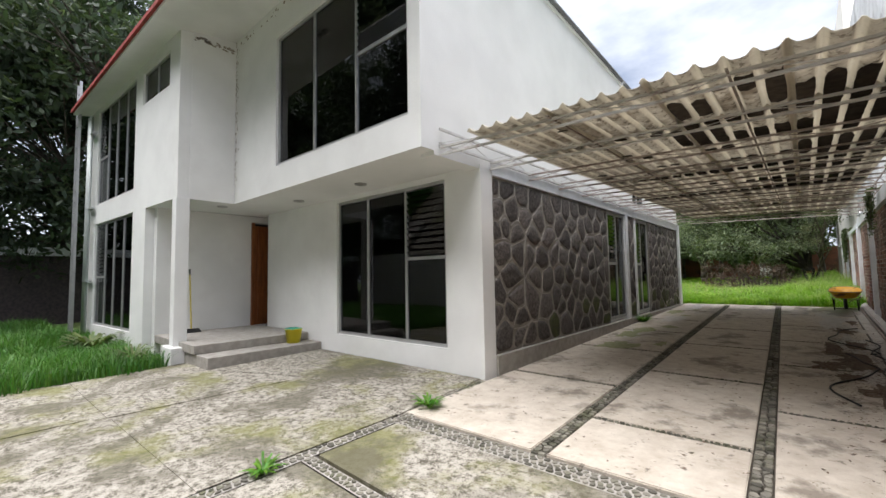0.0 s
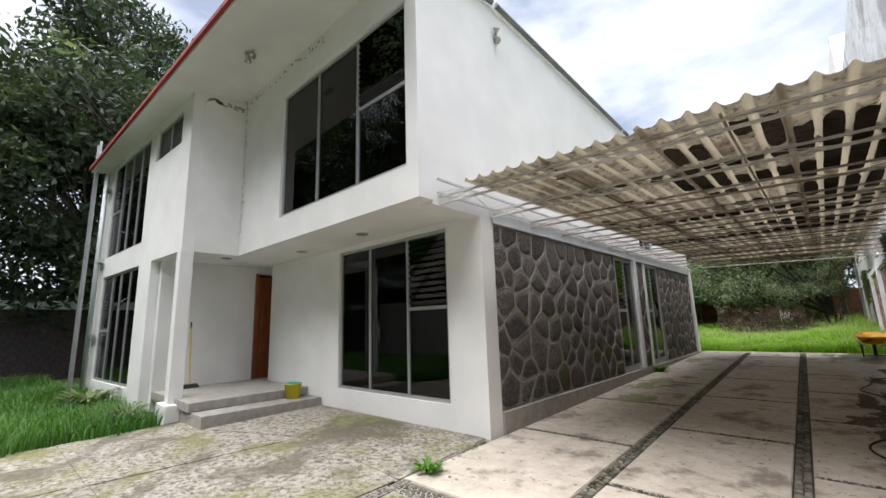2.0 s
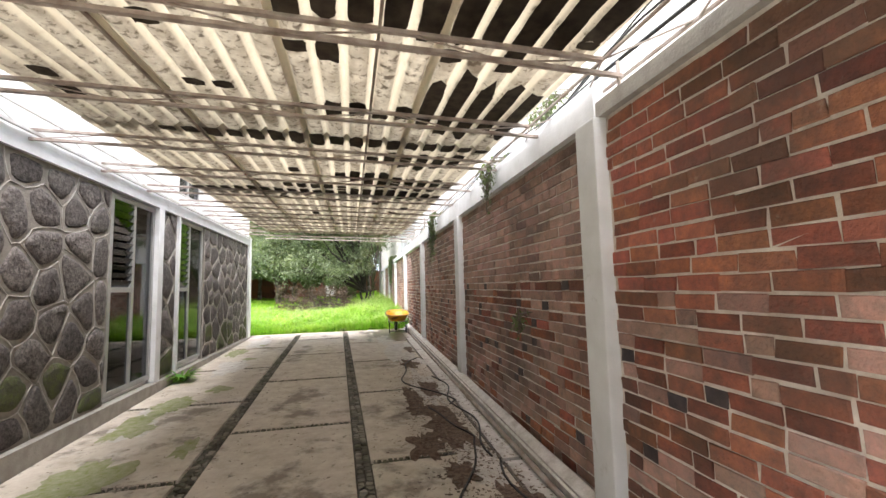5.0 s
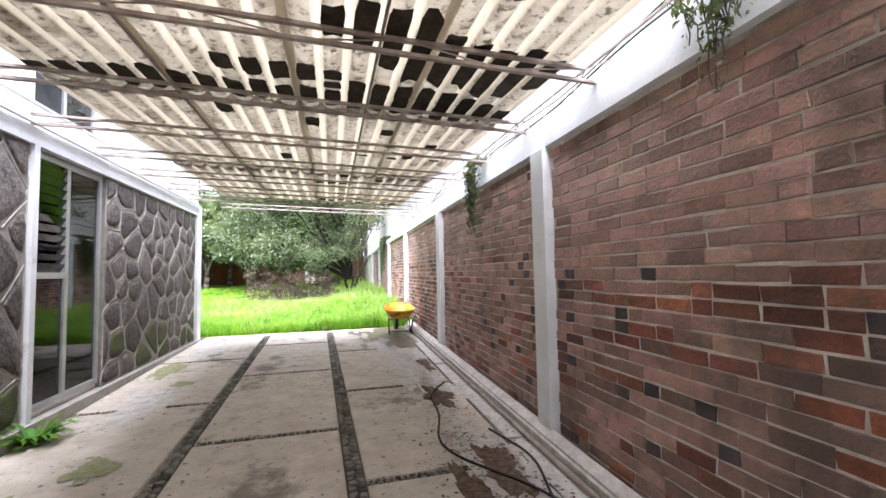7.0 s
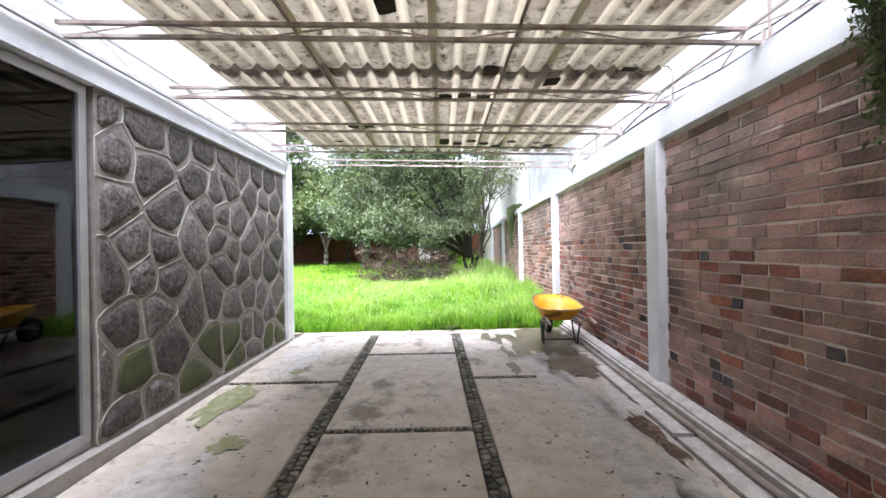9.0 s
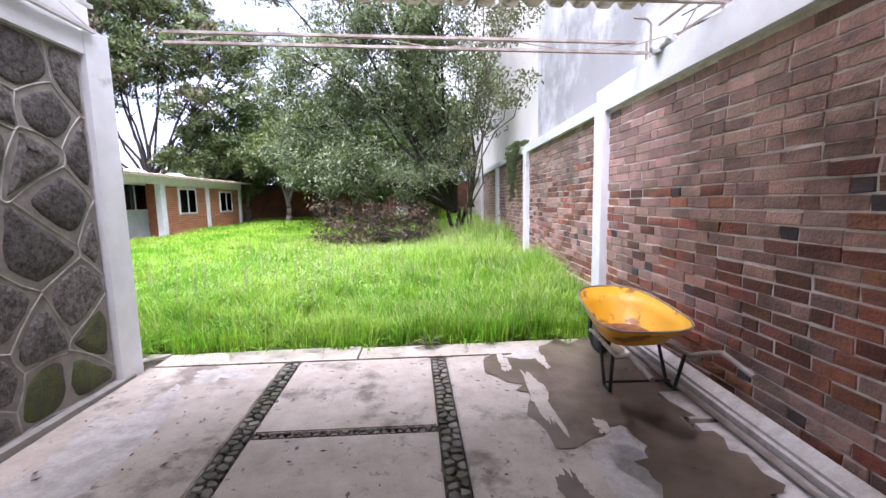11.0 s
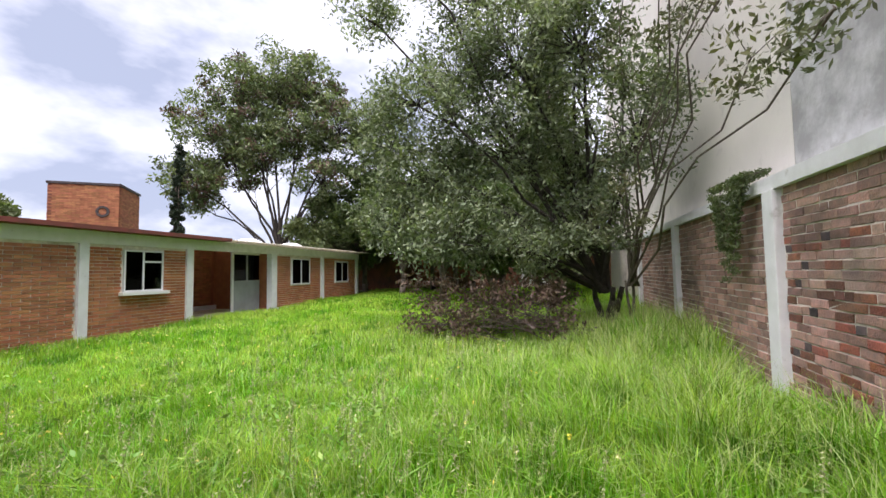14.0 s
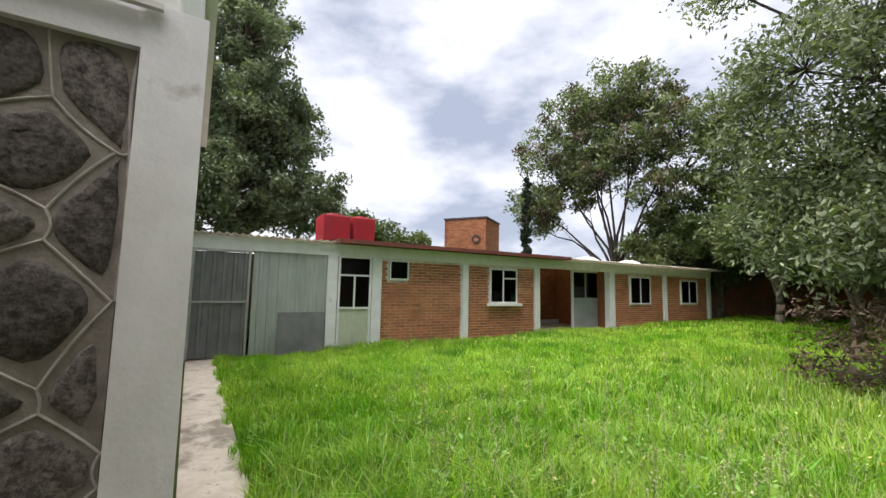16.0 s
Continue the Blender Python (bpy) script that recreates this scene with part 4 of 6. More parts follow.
panel = part("leaning_panel", soften(boxed(-0.01, 0.01, 0, 1.02, 0, 0.98), 0.003, 1), M["sheet_dark"], None, "weathered dark panel leaning on the metal shed", category="panel")
panel.matrix_basis = pose(AX + 0.10, 17.7, 0.36, 0, -4, 0)
door = thing("door_2", "pale green metal annex door with glazed top", "door", (AX - 0.02, 19.03, 0.42), kind="structure")
bm = bmesh.new()
for b in ((0, 0.05, 0, 0.05, 0, 2.27), (0, 0.05, 0.79, 0.84, 0, 2.27), (0, 0.05, 0.05, 0.79, 2.22, 2.27), (0, 0.05, 0.05, 0.79, 1.78, 1.82), (0, 0.05, 0.05, 0.79, 0, 0.04), (0, 0.05, 0.05, 0.79, 0.98, 1.03), (0, 0.05, 0.39, 0.43, 1.03, 1.78)):
    box(bm, *b)
part("door_frame", bm, M["white_trim"], door)
corrugated(0.05, 0.79, 0.04, 0.98, 0.02, 0.12, 0.012, M["door_green"], "leaf", "pale green ribbed metal leaf", door)
for b in ((0.02, 0.026, 0.05, 0.39, 1.03, 1.78), (0.02, 0.026, 0.43, 0.79, 1.03, 1.78), (0.02, 0.026, 0.05, 0.79, 1.82, 2.22)):
    part("pane", boxed(*b), M["glass"], door)
door = thing("door_3", "grey metal door in the annex porch", "door", (AX - 0.6, 27.81, 0.62), kind="structure")
part("leaf", boxed(0, 0.05, 0, 1.3, 0, 1.1), M["grey_door"], door)
part("door_frame", boxed(-0.01, 0.06, -0.08, 0, 0, 2.1), M["white_trim"], door)
part("door_frame", boxed(-0.01, 0.06, 0.001, 1.3, 2.02, 2.1), M["white_trim"], door)
part("pane", boxed(0.02, 0.03, 0, 0.62, 1.1, 2.02), M["glass"], door)
part("pane", boxed(0.02, 0.03, 0.68, 1.3, 1.1, 2.02), M["glass"], door)
part("mullion", boxed(0.0, 0.05, 0.62, 0.68, 1.1, 2.02), M["grey_door"], door)
for a, b in ((18.68, 19.38), (19.46, 20.04)):
    t = thing("water_tank", "dark red square water tank on the annex roof", "water tank", (AX - 0.65, (a + b) / 2, 3.07), group="tanks on the annex roof")
    part("body", soften(boxed(-0.38, 0.38, -(b - a) / 2, (b - a) / 2, 0.0, 0.66), 0.04), M["tank"], t)
    bm = bmesh.new()
    lathe(bm, [(0.01, 0.72), (0.2, 0.72), (0.22, 0.655)], 20)
    part("lid", bm, M["tank"], t)
tower = thing("brick_tower", "red brick water tower with a round opening behind the annex", "tower", (-21.9, 30.6, 0), 35)
part("body", boxed(-1.3, 1.3, -1.3, 1.3, 0.0, 6.1), M["brick"], tower)
bm = bmesh.new()
for k in range(34):
    z = 3.6 + 0.073 * k
    for i in range(9):
        for sd_ in range(4):
            q0 = -1.29 + 0.288 * i + (0.14 if k % 2 else 0.0)
            v = box(bm, q0, min(q0 + 0.278, 1.3), -1.315 - (0.006 if (i * 7 + k * 3) % 5 else 0.0), -1.299, z, z + 0.062)
            bmesh.ops.rotate(bm, verts=v, cent=(0, 0, 0), matrix=Matrix.Rotation(math.pi / 2 * sd_, 3, "Z"))
part("bricks", bm, M["brick_orange"], tower, "courses of orange brick", kind="stuff")
part("cap", boxed(-1.36, 1.36, -1.36, 1.36, 6.1, 6.2), M["brick_dark"], tower)
bm = bmesh.new()
lathe(bm, [(0.16, 0), (0.26, 0), (0.26, 0.05), (0.16, 0.05), (0.16, 0)], 20)
bm.transform(Matrix.Translation((0.7, -1.31, 4.9)) @ pose(0, 0, 0, 90))
part("round_opening", bm, M["brick_dark"], tower)
for y in (28.68, 31.22):
    bm = bmesh.new()
    lathe(bm, [(0.02, 0.22), (0.25, 0.2), (0.45, 0.11), (0.55, 0.0)], 20)
    d = part("roof_dome", bm, M["white"], None, "white translucent dome skylight on the annex roof", smooth=True, category="skylight")
    d.location = (AX - 0.7, y, 3.03)
    d["group"] = "dome skylights"
shell("far_wall", M["brick"], "dark brick wall at the far end of the garden", (-16, 6.0, 40.0, 40.2, 0.0, 3.1), category="wall")
shell("far_white_wall", M["white"], "white wall glimpsed beyond the tree", (-2.6, -0.8, 39.6, 39.8, 0.0, 2.3), category="wall")
shell("street_wall", M["brick_dark"], "brick garden wall beyond the house", (-20.3, -20.1, -6.0, 16.0, -0.2, 2.45), category="wall")
shell("street_wall_coping", M["white_trim"], "white concrete coping of the garden wall", (-20.35, -20.0, -6.0, 16.0, 2.454, 2.75), category="wall")
shell("rear_boundary", M["cream_plaster"], "plastered wall on the street side", (-20.0, 0.9, -7.2, -7.0, -0.3, 2.8), category="wall")

# ---- loose things ----
rnd = random.Random(5)

# wheelbarrow: its own frame, wheel towards +y, handles towards -y
wb = thing("wheelbarrow", "yellow steel wheelbarrow with a rusty tray and dark frame", "wheelbarrow", (0.77, 15.50, ground_z(15.45)), -2)
bm = bmesh.new()
N = 28


def tray_ring(z, ax, by, y0, tilt):
    out = []
    for i in range(N):
        a = 2 * math.pi * i / N
        c, s_ = math.cos(a), math.sin(a)
        sx = math.copysign(abs(c) ** 0.6, c)
        sy = math.copysign(abs(s_) ** (0.75 if s_ > 0 else 0.5), s_)
        wd = 1.0 - 0.10 * sy
        out.append((ax * sx * wd, y0 + by * sy, z + tilt * sy))
    return out


rings = [tray_ring(0.33, 0.17, 0.20, 0.05, 0.0), tray_ring(0.35, 0.20, 0.25, 0.06, 0.0), tray_ring(0.47, 0.27, 0.37, 0.08, 0.03), tray_ring(0.565, 0.32, 0.46, 0.08, 0.06)]
vr = [[bm.verts.new(p) for p in r] for r in rings]
for a, b in zip(vr, vr[1:]):
    for i in range(N):
        bm.faces.new((a[i], a[(i + 1) % N], b[(i + 1) % N], b[i]))
bm.faces.new(vr[0][::-1])
tray = part("tray", bm, M["yellow"], wb, "rust-stained yellow steel tray", smooth=True)
so = tray.modifiers.new("thickness", "SOLIDIFY")
so.thickness = 0.004
bm = bmesh.new()
bm.faces.new([bm.verts.new((x_ * 0.97, y_ + 0.0, z_ + 0.007)) for x_, y_, z_ in rings[1]])
part("rust", bm, M["rust"], wb, "rust-eaten tray bottom")
bm = bmesh.new()
r = [Vector(p) for p in rings[3]]
tube(bm, r + [r[0]], 0.008, 6)
part("rim", bm, M["steel_dark"], wb, "dark worn tray rim")
for sx in (-1, 1):
    bm = bmesh.new()
    tube(bm, [(sx * 0.08, 0.60, 0.21), (sx * 0.15, 0.35, 0.28), (sx * 0.21, 0.0, 0.315), (sx * 0.25, -0.35, 0.33), (sx * 0.27, -0.50, 0.40), (sx * 0.28, -0.60, 0.44), (sx * 0.28, -0.86, 0.40)], 0.016)
    part("handle", bm, M["steel_dark"], wb)
    bm = bmesh.new()
    tube(bm, [(sx * 0.22, 0.02, 0.31), (sx * 0.23, -0.10, 0.02), (sx * 0.23, -0.20, 0.02), (sx * 0.25, -0.28, 0.32)], 0.013)
    part("leg", bm, M["black"], wb)
bm = bmesh.new()
tube(bm, [(-0.23, -0.14, 0.06), (0.23, -0.14, 0.06)], 0.010)
part("brace", bm, M["black"], wb)
wheel = thing("wheel", "dark rubber wheel with a steel hub", "")
wheel.parent = wb
wheel.matrix_basis = pose(0, 0.60, 0.2, 0, 90, 0)
bm = bmesh.new()
lathe(bm, [(0.13, -0.035), (0.17, -0.042), (0.195, -0.025), (0.20, 0.0), (0.195, 0.025), (0.17, 0.042), (0.13, 0.035), (0.13, -0.035)], 28)
part("tyre", bm, M["black"], wheel, smooth=True)
bm = bmesh.new()
lathe(bm, [(0.0, -0.03), (0.03, -0.03), (0.05, -0.012), (0.13, -0.02), (0.13, 0.02), (0.05, 0.012), (0.03, 0.03), (0.0, 0.03)], 28)
part("hub", bm, M["sheet_dark"], wheel, smooth=True)

# bucket on the step
bk = thing("bucket", "yellow plastic bucket with a cloth, on the lower step", "bucket", (-7.48, 4.1, 0.272))
bm = bmesh.new()
lathe(bm, [(0.0, 0.0), (0.12, 0.0), (0.155, 0.25), (0.165, 0.25), (0.165, 0.262), (0.15, 0.262), (0.118, 0.015), (0.0, 0.015)], 28)
part("body", bm, M["bucket"], bk, smooth=True)
bm = bmesh.new()
lathe(bm, [(0.0, 0.265), (0.08, 0.28), (0.13, 0.272), (0.16, 0.264)], 20)
for v in bm.verts:
    v.co.z += rnd.uniform(-0.008, 0.012)
part("cloth", bm, M["green_plastic"], bk, "pale green cloth over the rim")
dp = thing("dustpan", "green plastic dustpan lying on the step", "dustpan", (-7.95, 3.95, 0.272), 35)
bm = bmesh.new()
box(bm, -0.13, 0.13, -0.1, 0.1, 0.0, 0.01)
box(bm, -0.13, 0.13, 0.09, 0.1, 0.01, 0.05)
box(bm, -0.13, -0.12, -0.1, 0.09, 0.01, 0.035)
box(bm, 0.12, 0.13, -0.1, 0.09, 0.01, 0.035)
part("pan", bm, M["green_plastic"], dp)
bm = bmesh.new()
rod(bm, (0, 0.1, 0.03), (0, 0.3, 0.05), 0.012)
part("handle", bm, M["green_plastic"], dp)
# broom against the porch wall
br = thing("broom", "yellow-handled push broom leaning on the porch wall", "broom", (-9.62, 3.0, 0.42))
bm = bmesh.new()
rod(bm, (0, 0, 0.06), (-0.24, 0.02, 1.3), 0.014, n=8)
part("handle", bm, M["broom_yellow"], br)
bm = bmesh.new()
rod(bm, (-0.22, 0.02, 1.2), (-0.243, 0.02, 1.32), 0.017, n=8)
part("grip", bm, M["black"], br)
bm = bmesh.new()
b_ = box(bm, -0.04, 0.04, -0.18, 0.18, 0.0, 0.08)
for v in b_[4:]:
    v.co.x *= 0.5
    v.co.y *= 0.75
part("head", bm, M["black"], br)


def spotlight(m, label):
    t = thing("floodlight", label, "lamp", kind="")
    t.matrix_basis = m
    bm = bmesh.new()
    lathe(bm, [(0.0, 0.03), (0.05, 0.03), (0.05, 0.0), (0.0, 0.0)], 12)
    part("base", bm, M["alu"], t)
    for s_ in (-1, 1):
        bm = bmesh.new()
        lathe(bm, [(0.0, 0.0), (0.02, 0.0), (0.028, 0.05), (0.055, 0.10), (0.055, 0.115), (0.0, 0.11)], 14)
        bm.transform(Matrix.Translation((s_ * 0.03, 0, 0.02)) @ pose(0, 0, 0, 25, s_ * 55, 0))
        part("lamp_head", bm, M["alu"], t, smooth=True)
    return t


spotlight(pose(-6.6, 2.62, 6.17, 180), "twin floodlight under the eave")
spotlight(pose(HX, 5.1, 6.0, 0, 90, 0), "twin floodlight on the gable wall")
spotlight(pose(1.19, 16.0, 2.93, 0, 0, 90), "twin floodlight on the boundary wall")
for x, y in ((-5.3, 4.05), (-7.3, 4.1), (-8.9, 3.3)):
    t = thing("ceiling_spot", "small recessed chrome spot in the soffit", "lamp", (x, y, 2.985), group="spots in the soffit")
    bm = bmesh.new()
    lathe(bm, [(0.05, 0.0), (0.1, 0.0), (0.1, 0.018), (0.05, 0.018), (0.05, 0.0)], 24)
    part("ring", bm, M["alu"], t)
    bm = bmesh.new()
    lathe(bm, [(0.0, 0.012), (0.05, 0.012)], 24)
    part("lens", bm, M["mortar"], t)

# pipes and ladder at the far corner of the house
cp = thing("ladder", "tall aluminium ladder standing at the house corner", "ladder", (-14.75, 1.72, ground_z(1.7)))
for dx in (-0.2, 0.2):
    part("rail", boxed(dx - 0.02, dx + 0.02, -0.03, 0.03, 0.0, 6.9), M["alu"], cp)
for k in range(22):
    bm = bmesh.new()
    rod(bm, (-0.18, 0, 0.3 + k * 0.3), (0.18, 0, 0.3 + k * 0.3), 0.012)
    part("rung", bm, M["alu"], cp)
for x in (-14.25, -14.05):
    t = thing("drain_pipe", "grey drain pipe on the wing wall", "pipe", (x, 1.90, 0))
    bm = bmesh.new()
    rod(bm, (0, 0, 0.05), (0, 0, 5.9), 0.045, n=12)
    part("pipe", bm, M["sheet"], t, smooth=True)
    for z in (1.5, 3.4, 5.4):
        part("clamp", boxed(-0.08, 0.22, -0.03, 0.09, z, z + 0.04), M["sheet"], t)

# cables along the boundary wall and on the ground
for k, (z0, r_, ph) in enumerate(((2.99, 0.012, 0.0), (3.04, 0.008, 1.3), (3.10, 0.006, 2.2))):
    bm = bmesh.new()
    pts = [(wall_x(y) + 0.05 + 0.04 * math.sin(y * 1.7 + ph), y, z0 + 0.05 * math.sin(y * 2.3 + ph) * (k > 0)) for y in [2.0 + 0.3 * i for i in range(47)]]
    tube(bm, pts, r_, 5)
    part("cable", bm, M["black"], None, "dark cable lying along the top of the boundary wall", category="cable")["group"] = "cables on the wall"
for k in range(4):
    bm = bmesh.new()
    ya = 4.2 + k * 1.5
    pts = []
    for i in range(22):
        y = ya + i * 0.14
        pts.append((wall_x(y) - 0.36 - 0.5 * abs(math.sin(i * 0.15 + k)) * (k % 2 == 1) + 0.07 * math.sin(i * 0.6 + k * 2), y, ground_z(y) + 0.012))
    tube(bm, pts, 0.010, 5)
    part("hose", bm, M["black"], None, "dark hose lying on the drive", category="hose")["group"] = "hoses on the drive"
bm = bmesh.new()
tube(bm, [(wall_x(y) - 0.17, y, ground_z(y) + 0.03) for y in (3, 6, 9, 12, 16.4)], 0.022, 8)
part("conduit", bm, M["steel_dark"], None, "dark conduit along the foot of the wall", category="pipe")


# ---- plants ----
def mesh_from(name, verts, faces, m, label="", parent=None, kind="", category=""):
    me = bpy.data.meshes.new(name)
    n = len(verts)
    me.vertices.add(n)
    me.vertices.foreach_set("co", verts.astype(np.float32).ravel())
    k = faces.shape[1]
    me.loops.add(faces.size)
    me.loops.foreach_set("vertex_index", faces.astype(np.int32).ravel())
    me.polygons.add(len(faces))
    me.polygons.foreach_set("loop_start", np.arange(0, faces.size, k, dtype=np.int32))
    me.polygons.foreach_set("loop_total", np.full(len(faces), k, dtype=np.int32))
    me.update(calc_edges=True)
    me.materials.append(m)
    ob = new(name, me)
    ob.parent = parent
    return tagged(ob, label, category, kind=kind)


def leaves(rng, centres, spread, count, size, droop=0.3):
    """Folded-diamond leaves scattered about the centres."""
    c = centres[rng.integers(0, len(centres), count)]
    d = rng.normal(0, 1, (count, 3))
    d /= np.linalg.norm(d, axis=1)[:, None] + 1e-6
    p = c + d * (rng.random(count) ** 0.6)[:, None] * spread * np.array([1, 1, 0.75])
    u = rng.normal(0, 1, (count, 3))
    u[:, 2] -= droop
    u /= np.linalg.norm(u, axis=1)[:, None]
    w = np.cross(u, rng.normal(0, 1, (count, 3)))
    w /= np.linalg.norm(w, axis=1)[:, None] + 1e-6
    s = size * rng.uniform(0.6, 1.4, count)[:, None]
    v = np.stack([p - u * s, p + w * s * 0.38, p + u * s, p - w * s * 0.38], axis=1).reshape(-1, 3)
    return v, np.arange(count * 4).reshape(-1, 4)


def make_tree(name, label, at, trunk_r, fork, blobs, twigs, count, size, leafm, barkm, seed, spread=0.5, lean=(0, 0), stems=1, shell_=0.45, second=None):
    """A tree: trunk and limbs to blobs (x, y, z, rx, ry, rz) in its own frame, twigs in the blobs and leaves round the twigs."""
    rng = np.random.default_rng(seed)
    rr = random.Random(seed)
    t = thing(name, label, "tree", at)
    bm = bmesh.new()
    top = Vector((lean[0], lean[1], fork))
    for s_ in range(stems):
        off = Vector((rr.uniform(-1, 1), rr.uniform(-1, 1), 0)) * trunk_r * (1.2 if stems > 1 else 0)
        a = off.copy()
        for k in range(4):
            b = off * (1 + k * 0.6) + top * ((k + 1) / 4) + Vector((rr.uniform(-1, 1), rr.uniform(-1, 1), 0)) * trunk_r * 0.3
            rod(bm, a - Vector((0, 0, 0.2 if k == 0 else 0.02)), b, trunk_r * (1.25 - 0.13 * k) / stems ** 0.4, trunk_r * (1.12 - 0.13 * k) / stems ** 0.4, 8)
            a = b
    part("trunk", bm, barkm, t, smooth=True)
    bm = bmesh.new()
    cents = []
    for (x, y, z, rx, ry, rz) in blobs:
        end = Vector((x, y, z - rz * 0.3))
        prev, pr_ = top + Vector((rr.uniform(-.1, .1), rr.uniform(-.1, .1), -0.1)), trunk_r * 0.62
        nodes = [prev]
        for k in range(1, 6):
            f = k / 5
            q = top.lerp(end, f) + Vector((rr.uniform(-1, 1), rr.uniform(-1, 1), rr.uniform(-0.5, 1))) * 0.035 * (end - top).length * (f < 1) + Vector((0, 0, 0.05 * math.sin(math.pi * f) * (end - top).length))
            rod(bm, prev, q, pr_, pr_ * 0.78, 6)
            prev, pr_ = q, pr_ * 0.78
            nodes.append(q)
        nt = max(4, int(twigs * (rx * ry * rz) ** 0.66))
        for k in range(nt):
            v = Vector((rr.gauss(0, 1), rr.gauss(0, 1), rr.gauss(0, 1))).normalized() * (shell_ + (1 - shell_) * rr.random())
            c = Vector((x + v.x * rx, y + v.y * ry, z + v.z * rz))
            cents.append(c)
            n0 = min(nodes[2:], key=lambda n_: (n_ - c).length + rr.random())
            m1 = n0.lerp(c, 0.5) + Vector((rr.uniform(-1, 1), rr.uniform(-1, 1), rr.uniform(-0.3, 1))) * 0.07 * (c - n0).length
            rod(bm, n0, m1, trunk_r * 0.13, trunk_r * 0.08, 4)
            rod(bm, m1, c, trunk_r * 0.08, trunk_r * 0.03, 4)
    part("branching", bm, barkm, t)
    cents = np.array([tuple(c) for c in cents])
    v, f = leaves(rng, cents, spread, count, size)
    mesh_from("crown", v, f, leafm, "", t)
    if second:
        v, f = leaves(rng, cents[rng.integers(0, len(cents), max(3, len(cents) // 6))], spread, count // 6, size)
        mesh_from("crown", v, f, second, "drying brown leaves", t)
    return t


# spreading tree in the garden
make_tree("garden_tree", "spreading grey-green tree leaning over the lawn", (0.15, 25.2, 0.55), 0.105, 1.0,
          [(-0.3, -0.7, 2.3, 0.8, 0.8, 0.7), (-1.5, -0.9, 1.9, 0.9, 0.9, 0.6), (-0.6, 0.4, 3.6, 1.2, 1.2, 1.3), (-2.0, -0.4, 4.2, 1.5, 1.4, 1.3), (-3.6, -0.6, 3.6, 1.3, 1.3, 1.2), (-2.9, -1.2, 2.2, 1.3, 1.1, 0.9),
           (-1.6, -0.8, 5.9, 1.4, 1.3, 1.2), (-3.2, 0.2, 6.2, 1.3, 1.2, 1.1), (-4.6, -0.4, 4.6, 0.9, 0.9, 0.9), (-4.3, -0.8, 2.6, 0.9, 0.9, 0.8),
           (-0.4, -1.4, 5.8, 1.1, 1.0, 1.3), (0.4, -1.8, 4.0, 0.8, 1.0, 1.2), (-2.4, -0.5, 7.6, 1.3, 1.2, 0.9), (-0.7, -0.4, 7.6, 1.1, 1.1, 1.0), (-4.6, -1.2, 6.9, 0.8, 0.8, 0.35), (-3.8, -1.3, 7.9, 0.8, 0.8, 0.4), (-0.4, -1.8, 7.4, 1.0, 1.0, 0.8), (-3.6, -1.4, 5.0, 1.0, 1.0, 0.8)],
          46, 58000, 0.053, M["leaf_garden"], M["bark_dark"], 3, spread=0.50, stems=3, second=M["leaf"])
make_tree("slender_tree", "slender open tree with sparse leaves beside the wall", (0.55, 24.3, 0.5), 0.042, 1.2,
          [(-0.2, -0.4, 3.4, 0.5, 0.8, 0.8), (0.1, -2.2, 3.6, 0.45, 0.8, 0.7), (-0.2, -1.0, 5.0, 0.6, 0.9, 0.8), (0.15, -3.0, 4.6, 0.45, 0.9, 0.6), (-0.1, -1.2, 6.6, 0.7, 0.9, 0.8),
           (0.15, -4.2, 4.4, 0.4, 0.8, 0.5), (0.1, -4.0, 5.4, 0.45, 0.9, 0.6), (0.0, -2.6, 6.2, 0.6, 0.9, 0.7), (-0.3, -1.2, 2.3, 0.6, 0.8, 0.7), (0.1, -5.0, 4.0, 0.4, 0.7, 0.4), (0.15, -5.6, 3.0, 0.3, 0.6, 0.4), (0.15, -4.6, 3.2, 0.3, 0.6, 0.35)],
          26, 8000, 0.038, M["leaf_wall"], M["bark"], 9, spread=0.26, stems=3)
bl = [(0, 0, 1.2 + k * 0.85, 0.95 - 0.03 * k, 0.95 - 0.03 * k, 0.7) for k in range(12)]
make_tree("cypress", "tall dense dark columnar conifer behind the garden tree", (-0.9, 29.5, 0.6), 0.18, 1.0, bl, 22, 42000, 0.07, M["leaf"], M["bark"], 21, spread=0.42)
make_tree("ash_tree", "large ash tree with upright forked limbs behind the annex", (-15.2, 35.2, 0.6), 0.14, 2.2,
          [(-2.8, -1.6, 9.2, 2.2, 2.2, 1.8), (-0.3, 0.2, 12.4, 2.3, 2.3, 2.0), (2.9, 1.4, 9.8, 2.4, 2.4, 2.0), (-0.6, -0.6, 8.2, 2.0, 2.0, 1.4), (4.4, 2.0, 9.6, 1.5, 1.5, 1.4),
           (-3.6, -2.6, 6.4, 1.9, 1.9, 1.3), (1.4, 0.8, 11.8, 1.8, 1.8, 1.6), (-1.8, -1.0, 11.5, 1.8, 1.8, 1.5), (4.6, 2.2, 7.2, 2.0, 2.0, 1.7), (2.2, 0.6, 6.6, 1.7, 1.7, 1.2), (-2.0, -1.0, 7.0, 1.6, 1.6, 1.2), (0.8, 0.4, 9.2, 2.0, 2.0, 1.6), (-1.2, 0.0, 9.6, 2.0, 2.0, 1.6), (-3.4, -1.8, 5.2, 1.2, 1.2, 0.8)],
          18, 42000, 0.115, M["leaf_ash2"], M["bark_dark"], 31, spread=0.55, stems=5, second=M["dead"])
